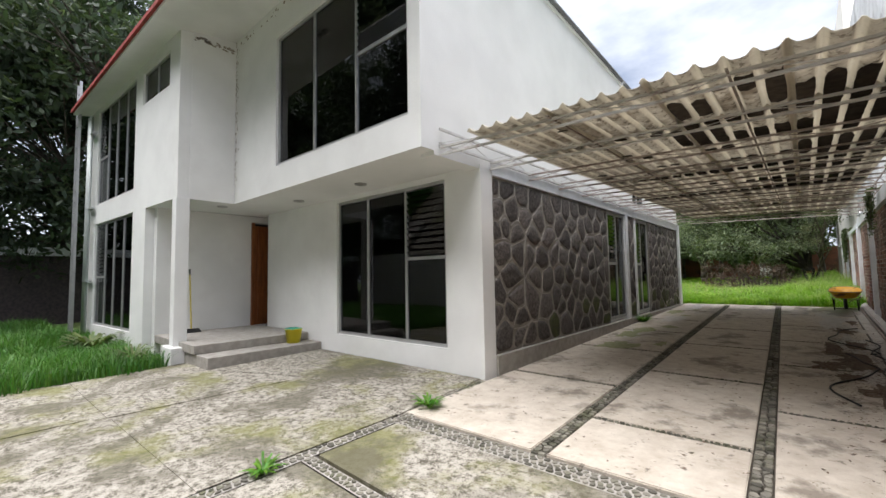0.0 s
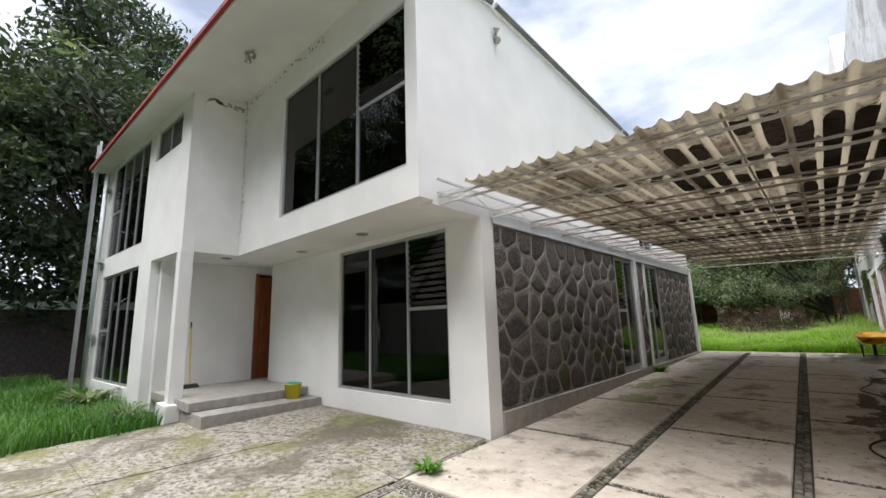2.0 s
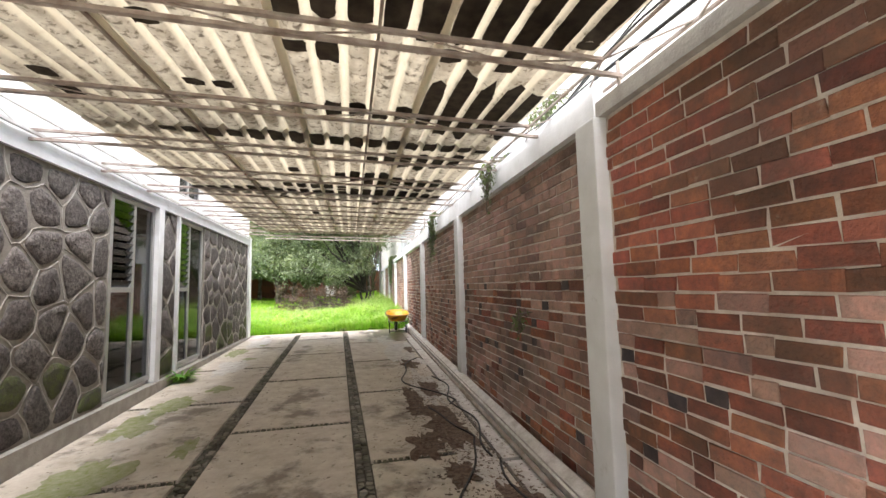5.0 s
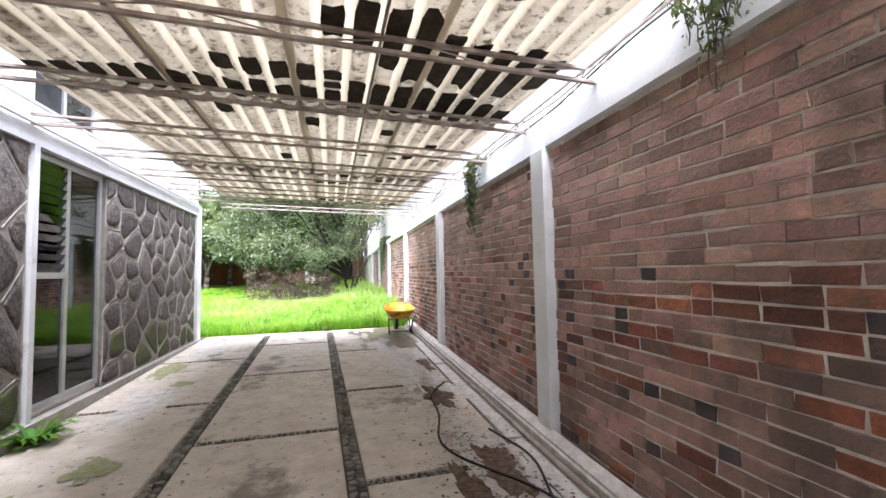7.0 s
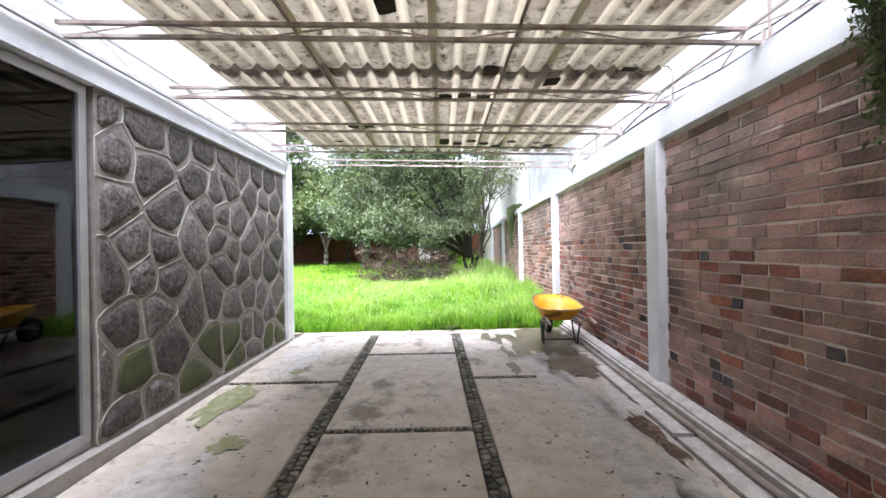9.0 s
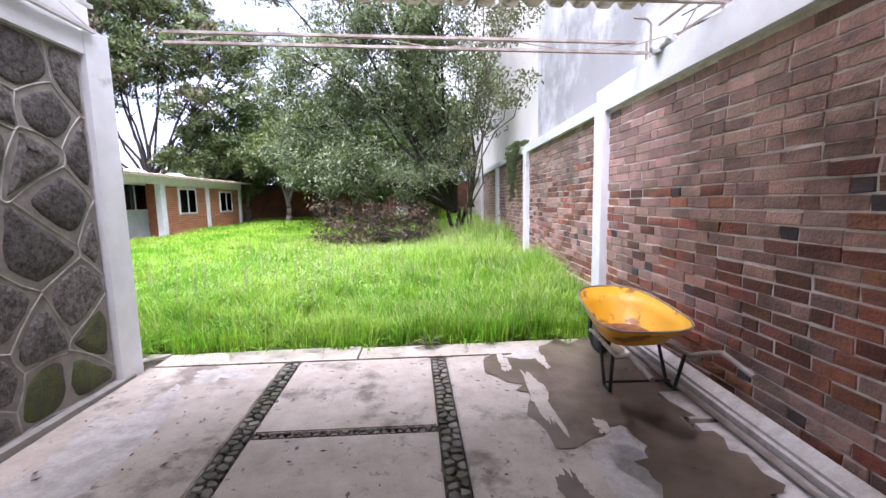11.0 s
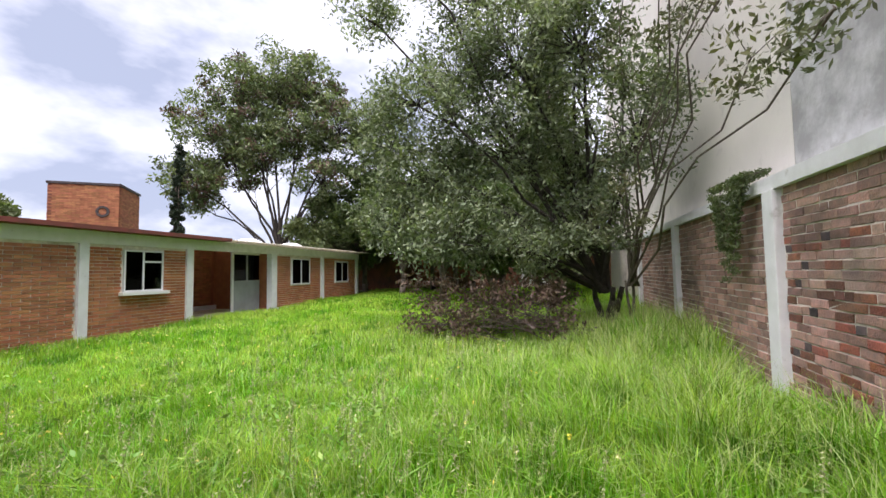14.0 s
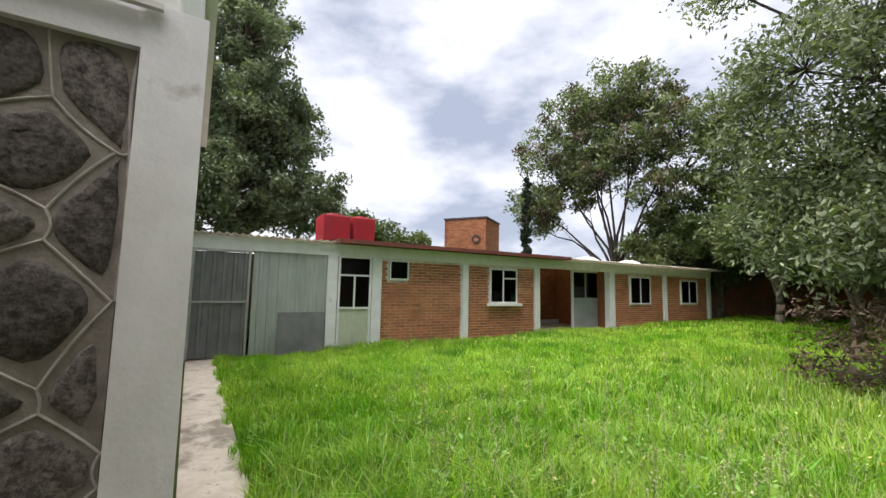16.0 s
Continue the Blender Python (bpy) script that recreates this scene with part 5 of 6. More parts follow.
make_tree("broadleaf_tree", "large dense round-crowned tree behind the shed", (-21.0, 16.8, 0.4), 0.45, 3.0,
          [(0, 0, 6.0, 3.3, 3.3, 2.6), (0, 0, 9.5, 3.0, 3.0, 2.6), (0.3, 0.5, 12.8, 2.2, 2.2, 2.4), (0.5, 3.4, 5.6, 2.0, 2.0, 1.7), (0.0, -3, 6.0, 2.2, 2.2, 2.0), (0.2, 2.4, 8.3, 1.9, 1.9, 1.7)],
          20, 90000, 0.115, M["leaf_grey"], M["bark"], 41, spread=0.6)
for k, (x, y, h, w_) in enumerate(((-24, 24.5, 6.0, 2.6), (-21.5, 26.0, 4.6, 1.2), (-14.0, 42.0, 6.5, 2.6), (-9.5, 40.5, 6.2, 2.4), (-5.8, 37.0, 6.6, 2.3),
                                   (-3.2, 35.5, 5.0, 2.0), (-7.5, 43.5, 9.5, 2.6), (-2.0, 42.5, 9.5, 2.6), (-5.0, 31.5, 5.5, 1.9), (-3.0, 31.0, 4.6, 1.7), (-0.3, 33.0, 6.0, 1.8), (-7.5, 38.5, 7.0, 2.4), (-10.5, 43.0, 8.0, 2.6), (-4.5, 41.0, 8.5, 2.6), (-12.5, 38.6, 5.0, 1.8), (-11.0, 37.0, 7.4, 2.2), (-13.2, 36.4, 5.8, 1.8), (-1.5, 34.0, 8.5, 2.2), (-4.4, 34.5, 8.0, 2.2), (-8.2, 35.5, 6.4, 2.0), (0.9, 38.2, 7.5, 2.2), (-0.6, 36.2, 6.0, 1.6))):
    make_tree("background_tree", "leafy tree beyond the garden", (x, y, 0.4), 0.15, h * 0.25,
              [(0, 0, h * 0.55, w_, w_, h * 0.25), (w_ * 0.5, 0.3, h * 0.72, w_ * 0.6, w_ * 0.6, h * 0.2), (-w_ * 0.5, -0.3, h * 0.66, w_ * 0.7, w_ * 0.7, h * 0.2), (0, 0, h * 0.9, w_ * 0.5, w_ * 0.5, h * 0.12)],
              9, 11000, 0.12, (M["leaf_ash"], M["leaf"], M["leaf_grey"])[k % 3], M["bark"], 50 + k, spread=0.6)
bl = [(0, 0, 1.2 + k * 0.36, 0.34 - 0.014 * k, 0.34 - 0.014 * k, 0.4) for k in range(17)]
make_tree("slim_cypress", "slim dark cypress behind the annex roof", (-16.6, 30.2, 0.4), 0.1, 1.0, bl, 60, 24000, 0.07, M["cypress"], M["bark"], 71, spread=0.16)
# dark street trees by the front of the house
for k, (x, y, h, w_) in enumerate(((-23.0, -4.5, 16, 5.0), (-21.5, 2.5, 17, 5.2), (-24, 10.5, 13.0, 4.4), (-14, -13, 19, 5.6), (-6.5, -13.5, 21, 5.8), (1, -13, 20, 5.6), (8, -12.5, 17, 5.0), (-31, -10, 25, 7.5), (-25, -17, 24, 7.0), (-38, -18, 28, 8.0))):
    make_tree("street_tree", "tall dark-leaved tree beyond the garden wall", (x, y, -0.1), 0.4, h * 0.2,
              [(0, 0, h * 0.38, w_, w_, h * 0.16), (0, 0, h * 0.17, w_ * 0.8, w_ * 0.8, h * 0.12), (w_ * 0.3, 0.5, h * 0.6, w_ * 0.85, w_ * 0.85, h * 0.18), (-w_ * 0.3, -1.3, h * 0.62, w_ * 0.8, w_ * 0.8, h * 0.16), (0, 0, h * 0.85, w_ * 0.6, w_ * 0.6, h * 0.14)],
              9, 46000 if k < 3 else 34000 if k > 6 else 16000, 0.15 if k < 3 else 0.2, M["leaf_dark"], M["bark"], 80 + k, spread=1.0, second=M["leaf_grey"] if k < 3 else None)

# dry brush heap under the garden tree
rng = np.random.default_rng(77)
heap = thing("brush_heap", "heap of dry brown cuttings under the tree", "brush heap", (-2.0, 24.3, 0.55))
bm = bmesh.new()
cs = []
for k in range(90):
    a, b = Vector((rnd.uniform(-1.7, 1.5), rnd.uniform(-0.7, 0.7), rnd.uniform(0.0, 0.5))), Vector((rnd.uniform(-1.8, 1.6), rnd.uniform(-0.9, 0.9), rnd.uniform(0.2, 1.2)))
    rod(bm, a, b, rnd.uniform(0.006, 0.018), 0.004, 4)
    cs.append(tuple(b))
part("twig_tangle", bm, M["bark"], heap, kind="stuff")
v, f = leaves(rng, np.array(cs), 0.3, 5000, 0.045)
mesh_from("dry_leaves", v, f, M["dead"], "", heap)

# hanging creeper on the boundary wall
for (x, y, z, L, wd, n) in ((1.06, 11.25, 2.95, 1.0, 0.17, 1500), (1.04, 8.0, 2.98, 0.6, 0.22, 420), (1.05, 7.26, 1.36, 0.24, 0.05, 130), (1.24, 21.65, 2.9, 1.7, 0.55, 7000), (1.3, 7.1, 3.3, 0.6, 0.25, 450), (1.66, 7.6, 6.6, 2.0, 0.6, 2600)):
    cr_ = thing("creeper", "creeper hanging over the brick boundary wall", "creeper", (x, y, z), group="creepers on the wall")
    bm = bmesh.new()
    cs = []
    for k in range(16):
        yy = rnd.uniform(-wd, wd)
        l_ = L * rnd.uniform(0.4, 1.0) * (1 - 0.6 * abs(yy) / wd)
        pts = [(0.12, yy, 0.05), (-0.05, yy, 0.03)] + [(-0.07 + rnd.uniform(-0.02, 0.02), yy * (1 - 0.5 * j / 6) + rnd.uniform(-0.02, 0.02), -l_ * j / 6) for j in range(1, 7)]
        tube(bm, pts, 0.004, 4)
        cs += pts
    part("stems", bm, M["bark"], cr_)
    v, f = leaves(rng, np.array(cs), 0.07, n, 0.022, 1.0)
    mesh_from("leaves", v, f, M["leaf"], "", cr_)


# ---- grass ----
def blades(rng, n, region, hmin, hmax, wd, m, label, bend=0.5, name="grass", keep=None):
    x = rng.uniform(region[0], region[1], n)
    y = rng.uniform(region[2], region[3], n)
    if keep is not None:
        k = keep(x, y, rng.random(n))
        x, y = x[k], y[k]
        n = len(x)
    patch = 0.76 + 0.27 * np.sin(x * 1.3 + 0.7 * np.sin(y * 0.9)) * np.sin(y * 1.1 + 1.0) + 0.20 * np.sin(x * 4.1 + y * 3.3) * np.sin(y * 5.3 - x * 2.2)
    tall = np.clip((x + 5.5) / 4.5, 0, 1) if region[3] > 5 else 1.0
    rank = 1 + 0.85 * np.clip((x + 0.9) / 1.6, 0, 1) * np.clip((y - 17.6) / 2.0, 0, 1) if region[3] > 5 else 1.0
    h = rng.uniform(hmin, hmax, n) * patch * (0.62 + 0.38 * tall) * rank
    z = 0.04 + 0.0215 * np.maximum(y, -3) - 0.06
    a = rng.uniform(0, 2 * np.pi, n)
    lean = rng.uniform(0.1, bend, n) * h
    dx, dy = np.cos(a), np.sin(a)
    sx, sy = -dy * wd * rng.uniform(0.6, 1.3, n), dx * wd * rng.uniform(0.6, 1.3, n)
    P0 = np.stack([x - sx, y - sy, z], 1)
    P1 = np.stack([x + sx, y + sy, z], 1)
    P2 = np.stack([x + sx * 0.75 + dx * lean * 0.35, y + sy * 0.75 + dy * lean * 0.35, z + h * 0.62], 1)
    P3 = np.stack([x - sx * 0.75 + dx * lean * 0.35, y - sy * 0.75 + dy * lean * 0.35, z + h * 0.62], 1)
    P4 = np.stack([x + dx * lean * 1.2, y + dy * lean * 1.2, z + h * rng.uniform(0.75, 1.0, n)], 1)
    V = np.stack([P0, P1, P2, P3, P4], 1).reshape(-1, 3)
    b = np.arange(n)[:, None] * 5
    F = np.concatenate([b + np.array([[0, 1, 2]]), b + np.array([[0, 2, 3]]), b + np.array([[3, 2, 4]])], 0)
    return mesh_from(name, V, F, m, label, kind="stuff", category="grass")


def edge_(x, y, r_):
    return (y > 16.42 + 0.05 * np.sin(x * 5) + 0.04 * np.sin(x * 13) + 0.10 * (x < -3.3)) & (x < wall_x(y) - 0.02)


rg = np.random.default_rng(8)
seedy = lambda x, y, r_: edge_(x, y, r_) & (r_ < np.clip((x + 6.5) / 6.0, 0.12, 1.0))
blades(rg, 120000, (-11.0, 1.35, 16.2, 20.5), 0.24, 0.50, 0.0048, M["grass"], "unmown bright green lawn grass", keep=edge_)
blades(rg, 70000, (-11.0, 1.5, 20.5, 28.0), 0.24, 0.48, 0.0078, M["grass"], "unmown bright green lawn grass", keep=edge_)
blades(rg, 42000, (-11.0, 1.5, 28.0, 40.0), 0.22, 0.44, 0.013, M["grass"], "unmown bright green lawn grass")
blades(rg, 12000, (-11.0, 1.3, 16.5, 26.0), 0.2, 0.42, 0.010, M["grass_dark"], "darker broad blades in the lawn", bend=0.9, keep=edge_)
blades(rg, 46000, (-11.0, 1.3, 16.45, 27.0), 0.42, 0.64, 0.0025, M["seed"], "grass seed heads", bend=0.6, keep=seedy)
blades(rg, 52000, (-19.5, -7.75, -4.5, 2.2), 0.22, 0.48, 0.0075, M["grass_bed"], "long grass in the front bed", bend=0.8,
       keep=lambda x, y, r_: (x < -7.95 + 0.12 * np.sin(y * 5)) & (y < 2.25 + 0.07 * (x + 8.45)))
blades(rg, 15000, (-9.0, 1.3, 16.5, 22.0), 0.26, 0.52, 0.0085, M["grass_light"], "broad arching bright blades in the lawn", bend=1.2, keep=edge_)
blades(rg, 5200, (-8.0, 1.2, 16.7, 21.5), 0.22, 0.42, 0.016, M["weed"], "broad-leaved weeds in the lawn", bend=1.1, name="lawn_weeds", keep=edge_)
blades(rg, 9000, (-9.0, 1.3, 16.6, 24.0), 0.30, 0.58, 0.004, M["straw"], "bleached dry grass stems", bend=1.0, keep=seedy)
# meadow flowers
n = 900
x, y = rg.uniform(-9.5, -0.5, n), rg.uniform(17.5, 30, n)
c = np.stack([x, y, 0.04 + 0.0215 * y - 0.06 + rg.uniform(0.25, 0.42, n)], 1)
v, f = leaves(rg, c, 0.02, 3200, 0.012)
mesh_from("flowers", v, f, M["flower"], "small pale flowers in the grass", kind="stuff", category="flowers")


# tall seeding weeds with brown heads
hs, lv = [], []
bm = bmesh.new()
for k in range(120):
    x, y = rnd.gauss(-2.9, 1.5), 17.4 + abs(rnd.gauss(0, 1.9))
    if y > 23 or not -8 < x < 0.9:
        continue
    h = rnd.uniform(0.42, 0.74)
    z = ground_z(y)
    dx, dy = rnd.uniform(-0.12, 0.12), rnd.uniform(-0.12, 0.12)
    rod(bm, (x, y, z - 0.02), (x + dx, y + dy, z + h), 0.0028, 0.0015, 3)
    for q in range(7):
        f = 0.62 + 0.4 * q / 7
        hs.append((x + dx * f, y + dy * f, z + h * f))
    for q in range(3):
        lv.append((x + dx * 0.3, y + dy * 0.3, z + h * rnd.uniform(0.2, 0.6)))
part("weed_stalks", bm, M["straw"], None, "thin stalks of seeding weeds", kind="stuff", category="weeds")
v, f = leaves(rg, np.array(hs), 0.028, 7000, 0.009)
mesh_from("weed_heads", v, f, M["weed_head"], "brownish seed heads of tall weeds", kind="stuff", category="weeds")
v, f = leaves(rg, np.array(lv), 0.09, 1300, 0.030)
mesh_from("weed_leaves", v, f, M["weed"], "pale broad leaves of tall weeds", kind="stuff", category="weeds")


def tuft(at, n, h, wd, label, name="weed", m="grass_dark"):
    V, F = [], []
    for k in range(n):
        a = rnd.uniform(0, 6.28)
        l_ = h * rnd.uniform(0.5, 1.1)
        dx, dy = math.cos(a), math.sin(a)
        up = rnd.uniform(0.3, 1.0)
        b = len(V)
        r0 = rnd.uniform(0, h * 0.3)
        for q, z, w_ in ((0, 0, 0.4), (0.4, 0.55 * up, 1), (0.8, 0.75 * up, 0.9), (1.1, 0.6 * up, 0.1)):
            V += [(dx * (r0 + l_ * q) - dy * wd * w_, dy * (r0 + l_ * q) + dx * wd * w_, l_ * z + 0.01), (dx * (r0 + l_ * q) + dy * wd * w_, dy * (r0 + l_ * q) - dx * wd * w_, l_ * z + 0.01)]
        for i in range(3):
            F.append((b + 2 * i, b + 2 * i + 1, b + 2 * i + 3, b + 2 * i + 2))
    o = mesh_from(name, np.array(V), np.array(F), M[m], label, category="plant")
    o.location = (at[0], at[1], ground_z(at[1]))
    return o


tuft((-3.1, 3.25), 60, 0.16, 0.012, "green weed growing in the paving joint")
tuft((-3.08, 1.45), 45, 0.13, 0.010, "green weed growing in the paving joint")
tuft((HX + 0.16, 11.0), 80, 0.24, 0.018, "weed at the foot of the house wall")
tuft((-0.75, 16.38), 26, 0.13, 0.012, "broad-leaved weed at the edge of the lawn", m="leaf")
for k in range(14):
    tuft((-3.3 + 0.33 * k + rnd.uniform(-0.1, 0.1), 16.36 + rnd.uniform(-0.03, 0.05)), 14, 0.26, 0.005, "grass runner creeping over the paving", m="grass")
tuft((-3.5, 16.42), 90, 0.3, 0.008, "grass tuft spreading over the paving", m="grass")
tuft((-9.0, 1.9), 80, 0.35, 0.02, "leafy plant below the wing window", m="leaf")
tuft((-11.5, 1.7), 120, 0.5, 0.03, "leafy plant below the wing window", m="leaf")

# fallen leaves and dirt on the drive
n = 5200
yy = np.concatenate([rg.normal(8.0, 1.6, n // 2), rg.uniform(3, 16.2, n // 2)])
xx = np.concatenate([rg.normal(0.5, 0.22, n // 2), rg.uniform(-3.1, 0.9, n // 2)])
k = (xx < wall_x(yy) - 0.18) & (rg.random(n) < np.where(np.arange(n) < n // 2, 1.0, 0.25))
xx, yy = xx[k], yy[k]
c = np.stack([xx, yy, 0.04 + 0.0215 * yy + 0.006], 1)
u = rg.uniform(0, 6.28, len(c))
s_ = rg.uniform(0.006, 0.026, len(c))
V = np.stack([c + np.stack([np.cos(u + q) * s_ * w_, np.sin(u + q) * s_ * w_, rg.uniform(-0.001, 0.005, len(c))], 1) for q, w_ in ((0, 1), (1.57, 0.5), (3.14, 1), (4.71, 0.5))], 1).reshape(-1, 3)
mesh_from("leaf_litter", V, np.arange(len(V)).reshape(-1, 4), M["dead"], "dry leaf litter on the drive", kind="stuff", category="litter")
def ground_patch(name, x, y, a, b, m, label, seed, lift=0.005, cat="dirt"):
    bm = bmesh.new()
    vs = []
    for i in range(56):
        an = 2 * math.pi * i / 56
        q = 0.72 + 0.5 * noise.noise(Vector((math.cos(an) * 1.6 + seed * 7, math.sin(an) * 1.6, seed))) + 0.25 * noise.noise(Vector((math.cos(an) * 6, math.sin(an) * 6, seed * 3.0))) + 0.1 * noise.noise(Vector((math.cos(an) * 15, math.sin(an) * 15, seed)))
        X, Y = min(x + a * q * math.cos(an), wall_x(y) - 0.03), y + b * q * math.sin(an)
        vs.append(bm.verts.new((X, Y, ground_z(Y) + lift)))
    bm.faces.new(vs)
    part(name, bm, m, None, label, category=cat)["group"] = name.replace("_", " ") + "es on the drive"


for k, q in enumerate(((0.5, 8.0, 0.30, 0.7), (0.6, 6.3, 0.25, 0.6), (0.3, 8.6, 0.28, 0.25), (0.55, 9.5, 0.2, 0.5), (0.6, 4.9, 0.25, 0.4), (0.5, 11.2, 0.22, 0.5), (0.35, 7.0, 0.2, 0.3), (0.7, 12.6, 0.12, 0.6), (0.25, 9.0, 0.16, 0.7), (0.15, 7.6, 0.2, 0.5))):
    ground_patch("silt_patch", *q, M["silt"], "dark silt and leaf dirt on the drive", k)
for k, q in enumerate(((0.50, 9.6, 0.24, 1.5), (0.42, 12.3, 0.26, 1.5), (0.30, 14.2, 0.22, 0.9), (0.55, 7.2, 0.2, 0.8), (0.62, 11.6, 0.22, 0.9), (0.68, 13.2, 0.25, 0.7), (0.5, 14.4, 0.3, 0.6), (0.7, 9.3, 0.15, 0.7), (0.15, 16.0, 0.3, 0.25), (-2.6, 12.0, 0.4, 0.8), (-2.7, 14.8, 0.35, 0.9), (-2.8, 9.0, 0.3, 0.7), (-2.5, 15.9, 0.3, 0.2))):
    ground_patch("pale_patch", *q, M["pale"], "pale bleached crust on the concrete", k + 20, 0.003)
for k, q in enumerate(((0.42, 15.55, 0.85, 0.95), (0.62, 14.5, 0.35, 0.7), (-0.05, 14.3, 0.1, 0.3))):
    ground_patch("damp_patch", *q, M["wet"], "damp dark patch on the concrete", k + 40, 0.007)
for k, q in enumerate(((0.02, 15.3, 0.09, 0.55), (0.22, 15.9, 0.05, 0.22), (0.30, 14.9, 0.06, 0.12), (-0.12, 15.9, 0.08, 0.2))):
    ground_patch("pale_patch", *q, M["concrete"], "dry pale island in the damp patch", k + 80, 0.011)
for k, q in enumerate(((-2.45, 12.6, 0.18, 0.16), (-2.7, 9.6, 0.25, 0.5), (-2.55, 14.3, 0.14, 0.12), (-2.35, 10.3, 0.2, 0.25), (-2.0, 8.1, 0.12, 0.3), (-2.6, 7.6, 0.4, 0.6), (-2.8, 8.8, 0.3, 0.5), (-2.9, 13.4, 0.2, 0.7))):
    ground_patch("moss_patch", *q, M["moss"], "thin green moss on the concrete", k + 60, 0.009)

# flecks of peeling paint in the corner of the facade
bm = bmesh.new()
for k in range(190):
    z = 3.3 + 3.0 * rnd.random()
    s_ = rnd.uniform(0.010, 0.030)
    if rnd.random() < 0.6:
        x, y = -8.44 + abs(rnd.gauss(0, 0.05)), YU - 0.003
        vs = [(x + s_ * math.cos(q) * 0.6, y, z + s_ * math.sin(q) * rnd.uniform(0.6, 1.6)) for q in (0, 1.2, 2.4, 3.6, 4.9)]
    elif rnd.random() < 0.5:
        x = -8.4 + rnd.random() * 3.0
        z = 6.15 + 0.12 * rnd.random()
        vs = [(x + s_ * math.cos(q) * 1.4, YU - 0.003, z + s_ * math.sin(q)) for q in (0, 1.2, 2.4, 3.6, 4.9)]
    else:
        y = 2.6 + 0.7 * rnd.random()
        z = 6.05 + 0.1 * rnd.random()
        vs = [(-8.447, y + s_ * math.cos(q) * 1.5, z + s_ * math.sin(q)) for q in (0, 1.2, 2.4, 3.6, 4.9)]
    bm.faces.new([bm.verts.new(p) for p in vs])
part("mould_flecks", bm, M["fleck"], house, "grey mould flecks and peeling paint", kind="stuff")
shell("net_screen", M["green_plastic"], "green plastic screen between neighbouring walls", (1.72, 1.74, 6.3, 10.6, 4.4, 7.4), category="screen")
shell("screen_frame", M["alu"], "grey pipe frame of the green screen", (1.70, 1.74, 5.86, 5.9, 2.9, 5.7), (1.70, 1.74, 6.7, 6.73, 2.9, 5.7), category="screen")


# ---- pieces of walls and floors ----
def poly_clip(poly, nx, ny, d):
    out = []
    for i in range(len(poly)):
        a, b = poly[i], poly[(i + 1) % len(poly)]
        da, db = a[0] * nx + a[1] * ny - d, b[0] * nx + b[1] * ny - d
        if da <= 0:
            out.append(a)
        if (da < 0) != (db < 0):
            t = da / (da - db)
            out.append((a[0] + (b[0] - a[0]) * t, a[1] + (b[1] - a[1]) * t))
    return out


def cells(u0, u1, v0, v1, du, dv, rr, jitter=0.38, drop=0.0):
    """Irregular cells that fill a rectangle."""
    pts = []
    nv, nu = max(1, round((v1 - v0) / dv)), max(1, round((u1 - u0) / du))
    for j in range(nv):
        for i in range(nu + (j % 2)):
            if drop and rr.random() < drop:
                continue
            pts.append((u0 + (u1 - u0) * (i + 0.5 - 0.5 * (j % 2) + rr.uniform(-jitter, jitter)) / nu, v0 + (v1 - v0) * (j + 0.5 + rr.uniform(-jitter, jitter)) / nv))
    out = []
    for i, p in enumerate(pts):
        poly = [(u0, v0), (u1, v0), (u1, v1), (u0, v1)]
        for j, q in enumerate(pts):
            if i == j or abs(q[0] - p[0]) > 3 * du or abs(q[1] - p[1]) > 3 * dv:
                continue
            nx, ny = q[0] - p[0], q[1] - p[1]
            L = math.hypot(nx, ny)
            nx, ny = nx / L, ny / L
            poly = poly_clip(poly, nx, ny, ((p[0] + q[0]) * nx + (p[1] + q[1]) * ny) / 2)
            if len(poly) < 3:
                break
        if len(poly) >= 3:
            out.append(poly)
    return out


def inset(poly, g):
    a = sum(poly[i][0] * poly[(i + 1) % len(poly)][1] - poly[(i + 1) % len(poly)][0] * poly[i][1] for i in range(len(poly)))
    if a < 0:
        poly = poly[::-1]
    out = list(poly)
    for i in range(len(poly)):
        p, q = poly[i], poly[(i + 1) % len(poly)]
        L = math.hypot(q[0] - p[0], q[1] - p[1])
        if L < 1e-4:
            continue
        nx, ny = (q[1] - p[1]) / L, -(q[0] - p[0]) / L
        out = poly_clip(out, nx, ny, p[0] * nx + p[1] * ny - g)
        if len(out) < 3:
            return []
    return out


def rounded(poly, step, rr, wob):
    """Corners cut twice and edges made slightly uneven."""
    for cut in (max(step, rr.uniform(0.14, 0.22)), 0.25):
        new_ = []
        for i in range(len(poly)):
            p, q = poly[i], poly[(i + 1) % len(poly)]
            new_ += [(p[0] * (1 - cut) + q[0] * cut, p[1] * (1 - cut) + q[1] * cut), (p[0] * cut + q[0] * (1 - cut), p[1] * cut + q[1] * (1 - cut))]
        poly = new_
    return [(p[0] + rr.uniform(-wob, wob), p[1] + rr.uniform(-wob, wob)) for p in poly]


